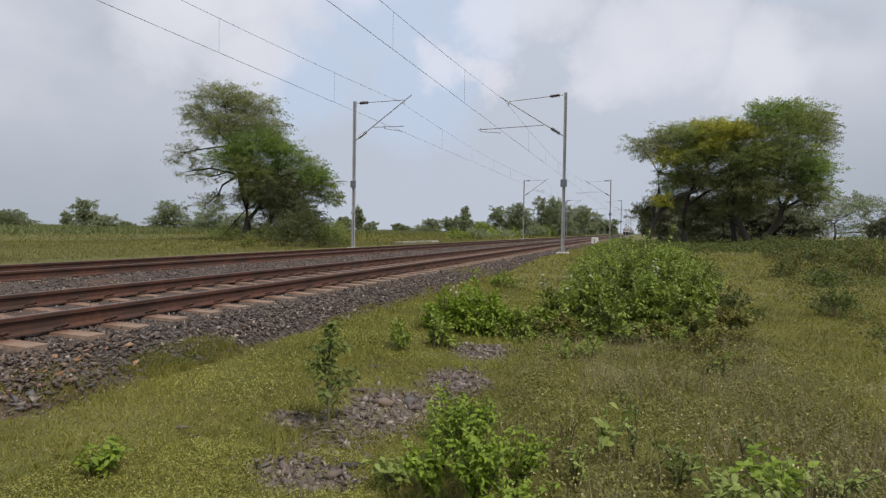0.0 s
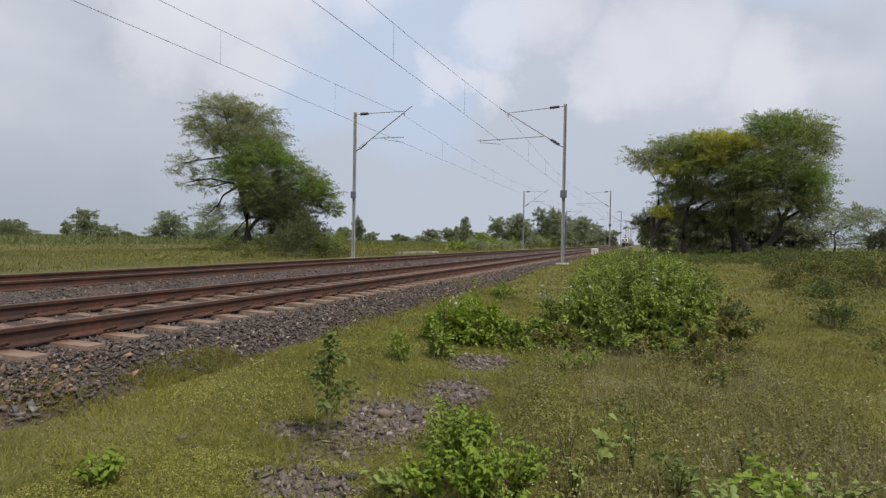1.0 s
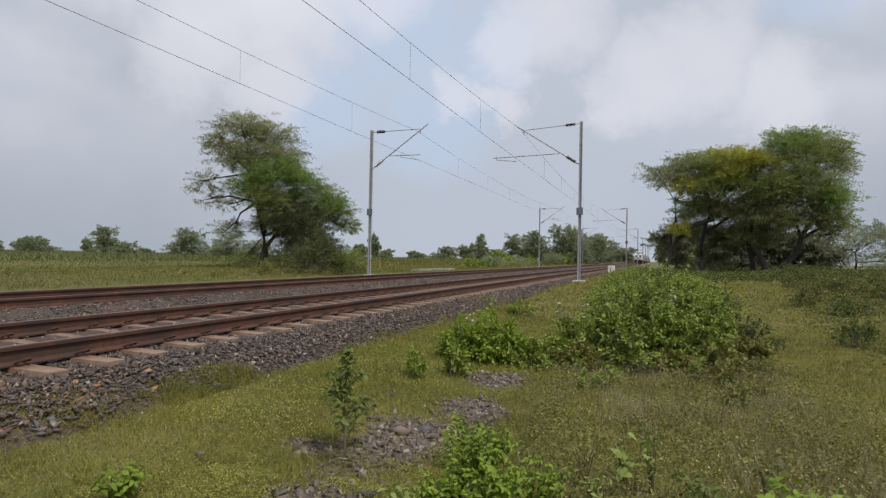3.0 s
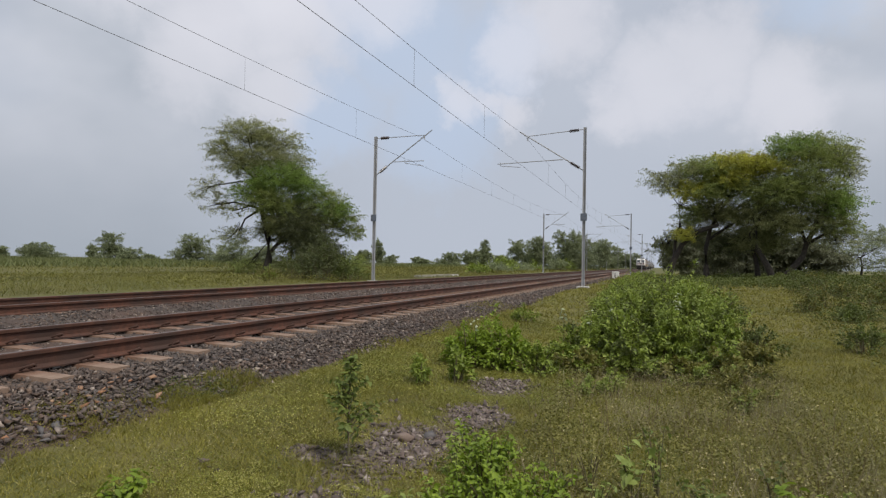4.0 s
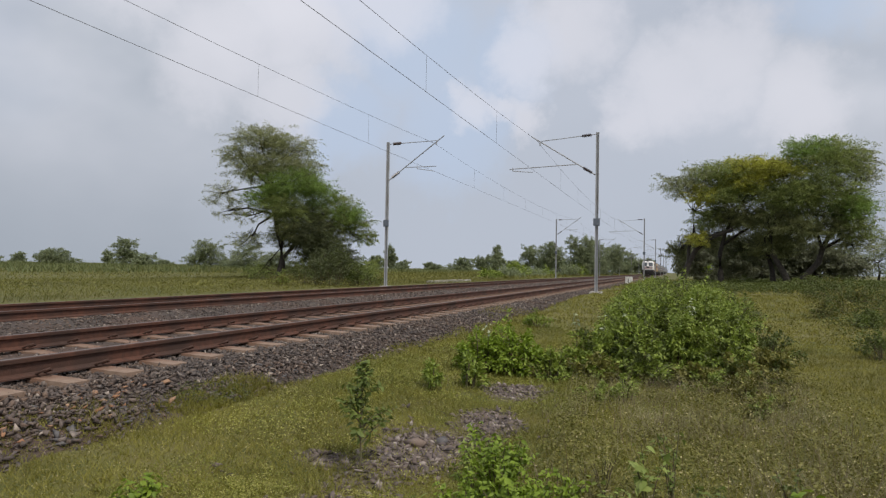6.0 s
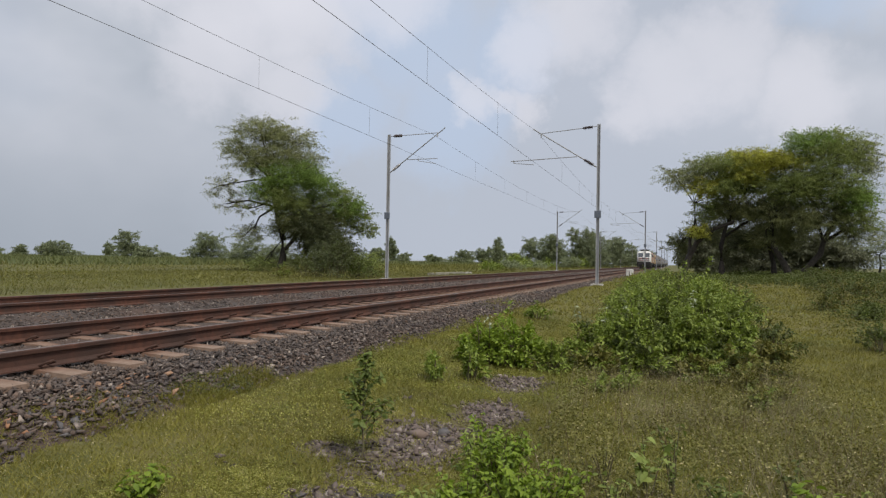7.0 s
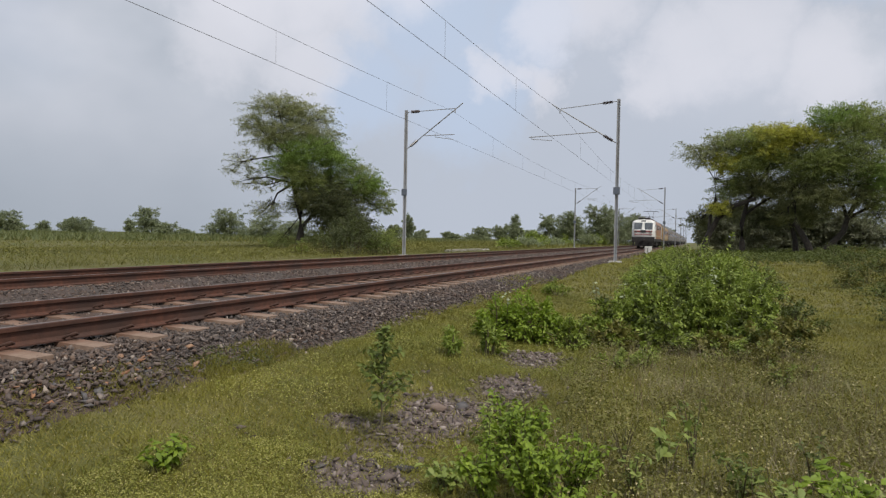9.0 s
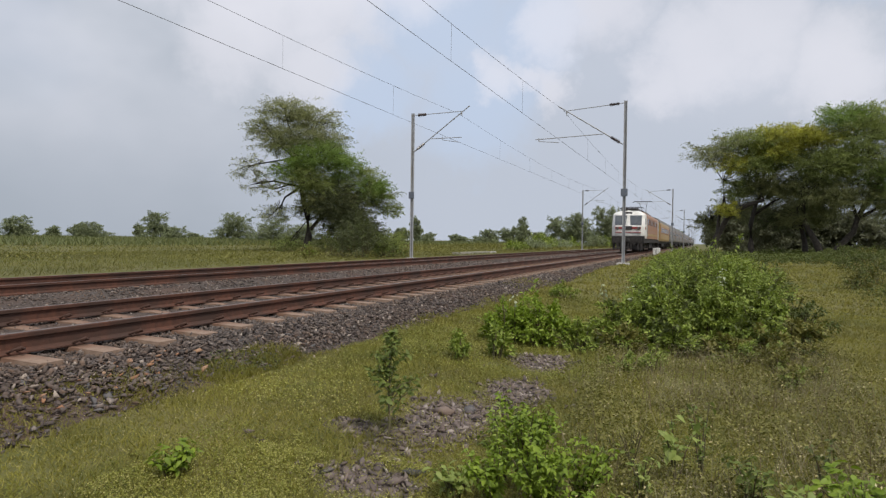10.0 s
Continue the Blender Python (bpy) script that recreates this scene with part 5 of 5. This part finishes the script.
meadow("dry_weed", 14000, -1.2, 2.6, 3.0, 9.6, 0.12, 0.36, 0.005, DRY, "dry brown seeding weeds and thin stalks", patch=2.9, lean=0.45, where=lambda x, y: (x > -1.0 + 0.4 * waves(x, y * 3)) & (x < 1.5 + 0.5 * waves(y, x * 2) + 0.1 * (8 - y)))
meadow("seed_heads", 13000, -1.2, 2.6, 3.0, 9.6, 0.05, 0.26, 0.013, DRY, "pale seed heads among the weeds", patch=2.9, leaf=True, where=lambda x, y: (x > -1.0 + 0.4 * waves(x, y * 3)) & (x < 1.5 + 0.5 * waves(y, x * 2) + 0.1 * (8 - y)))
meadow("weed_leaves", 80000, -1.2, 4.0, 3.2, 11.0, 0.0, 0.17, 0.028, WEED, "tangled small-leaved olive weeds", patch=4.4, leaf=True, where=lambda x, y: (x > -0.9 + 0.3 * waves(y * 2, x)) & (x < 1.9 + 0.6 * waves(y * 1.3, x * 2)))
# dark leaves added over sunlit ground in place of tree shade
meadow("low_scrub", 34000, 0.5, 15.0, 37.0, 60.0, 0.0, 0.4, 0.13, DULL_LEAF, "dark low growth standing in for shade below acacias", leaf=True)
meadow("low_scrub", 30000, 2.6, 12.0, 9.0, 40.0, 0.0, 0.3, 0.06, DULL_LEAF, "dark low scrub leaves on the rise", patch=9.0, leaf=True, where=lambda x, y: x > 3.0 + 0.085 * (y - 9) + 0.5 * waves(x, y))
meadow("low_scrub", 36000, 2.4, 14.0, 9.0, 40.0, 0.0, 0.2, 0.06, WEED, "low olive scrub leaves on the rise", patch=6.0, leaf=True, where=lambda x, y: x > 2.8 + 0.085 * (y - 9) + 0.5 * waves(x, y))
FIELD = "yellow-green rough field grass"
meadow("field_grass", 115000, -34, -13.5, 6, 70, 0.08, 0.26, 0.017, FIELD_GRASS, FIELD, lean=1.3, where=lambda x, y: x < -13.9)
meadow("field_weeds", 40000, -40, -14.0, 8, 80, 0.0, 0.35, 0.11, WEED, "patches of leafy weeds in the field", patch=8.0, leaf=True, where=lambda x, y: waves(x * .6, y * .5) > 0.0)
meadow("field_grass", 75000, -120, -30, 8, 130, 0.12, 0.35, 0.045, FIELD_GRASS, FIELD, lean=1.3)
meadow("field_grass", 40000, -90, -14.5, 70, 260, 0.25, 0.6, 0.16, FIELD_GRASS, FIELD, lean=0.8)
meadow("standing_crop", 75000, -240, -46, 14, 240, 0.5, 1.2, 0.16, CROP, "tall grey-green standing crop in a far field", lean=0.7, where=lambda x, y: x < -50 + 5 * waves(x * .1, y * .1))

# stones on the bare soil
n = 17000
x, y = scatter(rng, n, -2.9, -0.9, 3.0, 8.6)
keep = rng.random(n) < gravel_amount(x, y) + 0.012
x, y = x[keep], y[keep]
s = 0.008 + 0.04 * rng.random(len(x)) ** 2.6
stuff("gravel", stones_mesh("gravel", rng, np.stack([x, y, ground_z(x, y) + s * 0.2], 1), s, GRAVEL), "small grey and pinkish stones on bare soil", "gravel")

# ---- the train ----
LOCO_WHITE = mat("loco_white", (0.78, 0.77, 0.74), 0.4, second=(0.62, 0.60, 0.56), scale=3, coat=0.2)
LOCO_RED = mat("loco_red", (0.28, 0.034, 0.03), 0.4, second=(0.24, 0.03, 0.028), scale=4, coat=0.2)
LOCO_ORANGE = mat("loco_orange", (0.36, 0.165, 0.065), 0.5, second=(0.28, 0.13, 0.055), scale=3, coat=0.1)
COACH_YELLOW = mat("coach_ochre", (0.38, 0.255, 0.11), 0.5, second=(0.30, 0.20, 0.09), scale=2)
COACH_GREY = mat("coach_blue_grey", (0.135, 0.135, 0.14), 0.6, second=(0.17, 0.145, 0.12), scale=2)
COACH_BROWN = mat("coach_brown_band", (0.22, 0.15, 0.105), 0.5, second=(0.17, 0.12, 0.085), scale=3)
ROOF_GREY = mat("coach_roof", (0.2, 0.195, 0.19), 0.8, second=(0.145, 0.14, 0.135), scale=1.5)
UNDER = mat("underframe_black", (0.018, 0.017, 0.017), 0.8, second=(0.04, 0.034, 0.03), scale=5)
GLASS = mat("dark_window_glass", (0.03, 0.035, 0.04), 0.12, second=(0.05, 0.055, 0.06), scale=2)
# windscreen base colour lightened: the sky's reflection is painted in
SCREEN = mat("sky_greyed_windscreen", (0.09, 0.10, 0.11), 0.08, second=(0.13, 0.135, 0.14), scale=2, coat=0.5)
LAMP_GLASS = mat("lamp_lens", (0.16, 0.15, 0.14), 0.15)


def prism(outline, y0, y1):
    """A closed outline in x and z, drawn out along y."""
    bm = bmesh.new()
    a = [bm.verts.new((x, y0, z)) for x, z in outline]
    b = [bm.verts.new((x, y1, z)) for x, z in outline]
    n = len(outline)
    for k in range(n):
        bm.faces.new((a[k], a[(k + 1) % n], b[(k + 1) % n], b[k]))
    bm.faces.new(a[::-1])
    bm.faces.new(b)
    bmesh.ops.recalc_face_normals(bm, faces=bm.faces)
    return bm


def bogie(parent, y, axles, wheelbase, r):
    b = part("bogie", boxed(-1.15, 1.15, y - wheelbase / 2 - 0.7, y + wheelbase / 2 + 0.7, 0.45, 0.85, bevel=0.08), UNDER, parent)
    for k in range(axles):
        yy = y + wheelbase * (k / (axles - 1) - 0.5)
        for x in (-0.86, 0.86):
            bm = bmesh.new()
            tube(bm, (x - 0.065, yy, r), (x + 0.065, yy, r), r, sides=20)
            tube(bm, (x - 0.09 * (1 if x > 0 else -1) - 0.015, yy, r), (x - 0.09 * (1 if x > 0 else -1) + 0.015, yy, r), r + 0.03, sides=20)
            part("wheel", bm, UNDER, b)
        part("axle_box", boxed(1.0, 1.22, yy - 0.2, yy + 0.2, 0.35, 0.75, bevel=0.04), UNDER, b)
    return b


def pantograph(parent, y, raised):
    bm = bmesh.new()
    z0, z1 = 4.0, 5.46 if raised else 4.2
    for x in (-0.5, 0.5):
        tube(bm, (x, y - 0.6, z0), (x, y + 0.6, z0), 0.03, sides=6)
    knee = (y + (1.1 if raised else 1.3), (z0 + z1) / 2)
    for x in (-0.35, 0.35):
        tube(bm, (x, y - 0.4, z0), (x * 0.7, knee[0], knee[1]), 0.03, sides=6)
        tube(bm, (x * 0.7, knee[0], knee[1]), (x * 1.3, y, z1 - 0.06), 0.022, sides=6)
    for dy in (-0.14, 0.14):
        tube(bm, (-0.9, y + dy, z1), (0.9, y + dy, z1), 0.028, sides=6)
        tube(bm, (-0.9, y + dy, z1), (-1.1, y + dy, z1 - 0.14), 0.022, sides=6)
        tube(bm, (0.9, y + dy, z1), (1.1, y + dy, z1 - 0.14), 0.022, sides=6)
    pan = part("pantograph", bm, UNDER, parent, "raised dark pantograph" if raised else "folded dark pantograph")
    for x in (-0.5, 0.5):
        part("roof_insulator", tubed((x, y, 3.78), (x, y, z0), 0.07, sides=8), INSULATOR, pan)
    return pan


def locomotive():
    top = tagged(empty("electric_locomotive"), "white, red and orange electric locomotive on the near track", "locomotive")
    LEN = 20.5
    half = [(1.45, 1.25), (1.45, 3.3), (1.36, 3.52), (1.05, 3.7), (0.5, 3.8)]
    outline = [(x, z) for x, z in half] + [(-x, z) for x, z in reversed(half)]
    part("body", prism(outline, 2.3, LEN - 2.3), LOCO_ORANGE, top, "orange body side")
    # cabs: chamfered plan and raked windscreens
    for end, sgn in ((0.0, 1), (LEN, -1)):
        bm = bmesh.new()
        rows = []
        for z, w, front in ((1.25, 1.45, 0.25), (1.5, 1.45, 0.02), (2.3, 1.45, 0.0), (3.36, 1.42, 0.36), (3.52, 1.32, 0.5), (3.7, 0.98, 0.72), (3.8, 0.45, 0.85)):
            rows.append([(-w, 2.3, z), (-w, front + 0.42, z), (-w + 0.32, front + 0.05, z), (0, front, z), (w - 0.32, front + 0.05, z), (w, front + 0.42, z), (w, 2.3, z)])
        vv = [[bm.verts.new((x, end + sgn * y, z)) for x, y, z in row] for row in rows]
        for a, b in zip(vv, vv[1:]):
            for k in range(6):
                bm.faces.new((a[k], a[k + 1], b[k + 1], b[k]))
        bm.faces.new(vv[0])
        bm.faces.new(vv[-1])
        bm.faces.new([r[0] for r in vv] + [r[-1] for r in reversed(vv)])
        bmesh.ops.recalc_face_normals(bm, faces=bm.faces)
        cab = part("cab", bm, LOCO_WHITE, top, "white cab front with red band")
        for x0, x1 in ((-1.16, -0.1), (0.1, 1.16)):
            bm = bmesh.new()
            vs = [bm.verts.new((x, end + sgn * (y - 0.02), z)) for x, y, z in ((x0, 0.07, 2.42), (x1, 0.07, 2.42), (x1, 0.365, 3.3), (x0, 0.365, 3.3))]
            vs2 = [bm.verts.new((v.co.x, v.co.y + sgn * 0.03, v.co.z)) for v in vs]
            bm.faces.new(vs)
            bm.faces.new(vs2[::-1])
            for k in range(4):
                bm.faces.new((vs[k], vs[(k + 1) % 4], vs2[(k + 1) % 4], vs2[k]))
            bmesh.ops.recalc_face_normals(bm, faces=bm.faces)
            ws = part("windscreen", bm, SCREEN, cab, "dark windscreen pane")
            xm = (x0 + x1) / 2
            part("wiper", tubed((xm, end - sgn * 0.0, 2.46), (xm + 0.28, end + sgn * 0.13, 2.85), 0.014, sides=5), UNDER, ws)
        y = end - sgn * 0.0
        part("red_band", boxed(-1.12, 1.12, min(end - sgn * 0.03, end + sgn * 0.08), max(end - sgn * 0.03, end + sgn * 0.08), 2.1, 2.26), LOCO_RED, cab, "dark red band")
        part("lower_red_line", boxed(-1.12, 1.12, min(end - sgn * 0.03, end + sgn * 0.08), max(end - sgn * 0.03, end + sgn * 0.08), 1.74, 1.8), LOCO_RED, cab)
        for x in (-0.92, 0.92):
            lamp = part("headlight", tubed((x, end + sgn * 0.05, 2.13), (x, end - sgn * 0.07, 2.13), 0.13, sides=14), BLACK_PAINT, cab, "round lamp housing in the red band")
            part("lens", tubed((x, end - sgn * 0.065, 2.13), (x, end - sgn * 0.08, 2.13), 0.09, sides=14), LAMP_GLASS, lamp)
        top_lamp = part("roof_headlight", boxed(-0.3, 0.3, min(end + sgn * 0.45, end + sgn * 0.8), max(end + sgn * 0.45, end + sgn * 0.8), 3.4, 3.62, bevel=0.04), BLACK_PAINT, cab)
        part("emblem", boxed(-0.35, 0.35, min(end - sgn * 0.05, end), max(end - sgn * 0.05, end), 2.0, 2.34, bevel=0.02), BLACK_PAINT, cab)
        # buffer beam
        part("buffer_beam", boxed(-1.42, 1.42, min(end - sgn * 0.05, end + sgn * 0.6), max(end - sgn * 0.05, end + sgn * 0.6), 0.75, 1.45, bevel=0.05), UNDER, top, "black buffer beam")
        for x in (-0.98, 0.98):
            bm = tubed((x, end, 1.1), (x, end - sgn * 0.5, 1.1), 0.12, sides=12)
            tube(bm, (x, end - sgn * 0.5, 1.1), (x, end - sgn * 0.56, 1.1), 0.25, sides=16)
            part("buffer", bm, UNDER, top)
        part("coupler", boxed(-0.17, 0.17, min(end - sgn * 0.6, end), max(end - sgn * 0.6, end), 0.92, 1.22, bevel=0.05), UNDER, top)
        bm = bmesh.new()
        for k in range(9):
            x = -1.2 + 0.3 * k
            box(bm, x - 0.1, x + 0.1, min(end - sgn * 0.12, end), max(end - sgn * 0.12, end), 0.22, 0.8)
        box(bm, -1.32, 1.32, min(end - sgn * 0.1, end + sgn * 0.02), max(end - sgn * 0.1, end + sgn * 0.02), 0.3, 0.4)
        part("rail_guard", bm, UNDER, top, "black slatted rail guard")
        # cab door and side window
        for s in (-1, 1):
            yy = end + sgn * 1.9
            part("cab_door", boxed(min(s * 1.44, s * 1.47), max(s * 1.44, s * 1.47), yy - 0.33, yy + 0.33, 1.35, 3.1, bevel=0.01), LOCO_WHITE, cab)
            yy = end + sgn * 1.1
            part("side_window", boxed(min(s * 1.43, s * 1.465), max(s * 1.43, s * 1.465), yy - 0.33, yy + 0.33, 2.5, 3.05, bevel=0.01), GLASS, cab)
            part("handrail", tubed((s * 1.52, end + sgn * 2.28, 1.4), (s * 1.52, end + sgn * 2.28, 2.9), 0.02, sides=6), STEEL, cab)
            part("side_red_band", boxed(min(s * 1.44, s * 1.46), max(s * 1.44, s * 1.46), min(end + sgn * 0.5, end + sgn * 1.5), max(end + sgn * 0.5, end + sgn * 1.5), 2.02, 2.24), LOCO_RED, cab)
    part("underframe", boxed(-1.4, 1.4, 0.4, LEN - 0.4, 0.85, 1.28, bevel=0.03), UNDER, top)
    part("transformer_tank", boxed(-1.25, 1.25, 8.2, 12.3, 0.3, 0.9, bevel=0.05), UNDER, top)
    bogie(top, 4.4, 3, 3.9, 0.54)
    bogie(top, LEN - 4.4, 3, 3.9, 0.54)
    for s in (-1, 1):
        for k in range(9):
            y = 3.4 + 1.6 * k
            lv = part("louvre", boxed(min(s * 1.44, s * 1.47), max(s * 1.44, s * 1.47), y, y + 0.95, 2.55, 3.1, bevel=0.01), BLACK_PAINT if k % 3 else GLASS, top, "dark side grille")
            if k % 3:
                bm = bmesh.new()
                for j in range(5):
                    box(bm, min(s * 1.47, s * 1.485), max(s * 1.47, s * 1.485), y + 0.03, y + 0.92, 2.6 + 0.1 * j, 2.64 + 0.1 * j)
                part("grille_bars", bm, LOCO_ORANGE, lv)
        part("cream_band", boxed(min(s * 1.445, s * 1.458), max(s * 1.445, s * 1.458), 2.35, LEN - 2.35, 1.5, 1.72), COACH_YELLOW, top)
    part("roof_cooler", boxed(-0.75, 0.75, 1.2, 2.6, 3.7, 4.02, bevel=0.06), BLACK_PAINT, top)
    part("roof_hatch", boxed(-0.9, 0.9, 5.0, 6.6, 3.74, 3.94, bevel=0.05), BLACK_PAINT, top)
    part("roof_hatch", boxed(-0.9, 0.9, 8.0, 12.5, 3.74, 3.96, bevel=0.05), ROOF_GREY, top)
    part("roof_hatch", boxed(-0.9, 0.9, 14.0, 15.4, 3.74, 3.92, bevel=0.05), ROOF_GREY, top)
    for k in range(7):
        part("roof_insulator", tubed((0.45 * (-1) ** k, 6.0 + 1.3 * k, 3.8), (0.45 * (-1) ** k, 6.0 + 1.3 * k, 4.15), 0.07, 0.05, sides=8), INSULATOR, top)
    part("roof_busbar", tubed((0.45, 5.0, 4.16), (-0.45, 15.5, 4.16), 0.025, sides=6), WIRE, top)
    pantograph(top, 3.6, False)
    pantograph(top, 15.6, True)
    bm = bmesh.new()
    for x in (-0.45, -0.2, 0.2, 0.45):
        tube(bm, (x, 1.15, 3.86), (x, 0.7, 3.86), 0.04, 0.11, sides=10)
    box(bm, -0.6, 0.6, 0.95, 1.18, 3.7, 3.84)
    part("horn", bm, UNDER, top)
    return top


def coach(side, band, label):
    top = tagged(empty("passenger_coach"), label, "coach", "coaches of the train")
    LEN = 23.5
    half = [(1.5, 1.1), (1.56, 1.35), (1.56, 2.9), (1.5, 3.3)]
    outline = half + [(-x, z) for x, z in reversed(half)]
    part("body", prism(outline, 0.2, LEN - 0.2), side, top)
    half = [(1.5, 3.3), (1.36, 3.62), (1.0, 3.86), (0.5, 3.98)]
    part("roof", prism(half + [(-x, z) for x, z in reversed(half)], 0.2, LEN - 0.2), ROOF_GREY, top, "grey ribbed roof")
    bm = bmesh.new()
    for k in range(22):
        y = 0.8 + k * 1.0
        box(bm, -1.2, 1.2, y, y + 0.06, 3.6, 3.79)
    part("roof_ribs", bm, ROOF_GREY, top)
    for s in (-1, 1):
        part("window_band", boxed(min(s * 1.555, s * 1.568), max(s * 1.555, s * 1.568), 1.9, LEN - 1.9, 2.0, 2.85), band, top)
        for k in range(11):
            y = 2.5 + k * 1.72
            w = part("window", boxed(min(s * 1.56, s * 1.575), max(s * 1.56, s * 1.575), y, y + 1.1, 2.12, 2.72, bevel=0.005), GLASS, top)
        for y in (0.55, LEN - 1.45):
            part("door", boxed(min(s * 1.55, s * 1.575), max(s * 1.55, s * 1.575), y, y + 0.9, 1.25, 3.1, bevel=0.01), band, top)
    part("underframe", boxed(-1.35, 1.35, 0.4, LEN - 0.4, 0.8, 1.12, bevel=0.03), UNDER, top)
    part("equipment_box", boxed(-1.3, 1.3, 8.5, 15.0, 0.4, 0.85, bevel=0.05), UNDER, top)
    bogie(top, 3.6, 2, 2.56, 0.46)
    bogie(top, LEN - 3.6, 2, 2.56, 0.46)
    for y0, y1 in ((-0.05, 0.25), (LEN - 0.25, LEN + 0.05)):
        part("gangway", boxed(-0.65, 0.65, y0, y1, 1.1, 3.3, bevel=0.04), UNDER, top)
    return top


loco = locomotive()
cars = [(loco, 0.0)]
ochre = coach(COACH_YELLOW, LOCO_ORANGE, "ochre-yellow luggage and generator coach behind the locomotive")
cars.append((ochre, 21.1))
first = coach(COACH_GREY, COACH_BROWN, "blue-grey passenger coach with a brown window band")
cars.append((first, 21.1 + 23.9))
for k in range(2, 15):
    cars.append((copy_thing(first, pose(TRACK_NEAR, 100 + 23.9 * k, 0)), 21.1 + 23.9 * k))
SPEED, FRONT_AT_END = 29.2, 62.0


def motions():
    for thing, back in cars:
        walk(thing, [(t, pose(TRACK_NEAR, FRONT_AT_END + SPEED * (10.0 - t) + back, 0)) for t in (0.0, 2.5, 5.0, 7.5, 10.0)])


# ---- ballast stones near the camera, piece by piece ----
piece_meshes = []
for k, (sv, sf) in enumerate(SHAPES):
    piece_meshes.append(np_mesh("stone", sv, sf, STONE_PIECE))
rp = random.Random(77)
for k in range(300):
    x, y = rp.uniform(-4.7, -3.95), rp.uniform(3.4, 8.5)
    s = rp.uniform(0.022, 0.055)
    st = mesh_part("stone", piece_meshes[k % len(piece_meshes)], ballast)
    st.location, st.scale = (x, y, float(bed_z(x, y)) + s * 0.3), (s, s, s)
    st.rotation_euler = (rp.uniform(-0.5, 0.5), rp.uniform(-0.5, 0.5), rp.uniform(0, 6.28))

OCHRE_STONE = mat("ochre_stone", (0.34, 0.17, 0.09), 0.85, second=(0.24, 0.12, 0.07), scale=30, bump=0.3, bump_scale=90, random_object=[(0.36, 0.19, 0.10), (0.28, 0.14, 0.08), (0.40, 0.27, 0.17)])
ochre_meshes = [np_mesh("stone", sv, sf, OCHRE_STONE) for sv, sf in SHAPES]
for k in range(34):
    x, y = rp.gauss(-4.32, 0.16), rp.gauss(4.15, 0.5)
    s = rp.uniform(0.024, 0.052)
    st = mesh_part("stone", ochre_meshes[k % len(ochre_meshes)], ballast, "ochre stone")
    st.location, st.scale = (x, y, float(bed_z(x, y)) + 0.03), (s, s, s)
    st.rotation_euler = (rp.uniform(-0.5, 0.5), rp.uniform(-0.5, 0.5), rp.uniform(0, 6.28))

for k, (x, y, sz) in enumerate(((-1.98, 5.1, 0.1), (-1.82, 5.35, 0.075), (-1.55, 5.6, 0.05), (-1.62, 3.75, 0.08), (-1.4, 6.35, 0.06), (-2.1, 3.5, 0.05))):
    rock = tagged(new("stone", np_mesh("stone", SHAPES[k][0] * sz, SHAPES[k][1], STONE_PIECE)), "flat grey stone lying on bare soil", "stone", "stones on the bare soil")
    rock.location, rock.rotation_euler = (x, y, gz(x, y) + sz * 0.2), (0.1, -0.1, 1.3 * k)

motions()
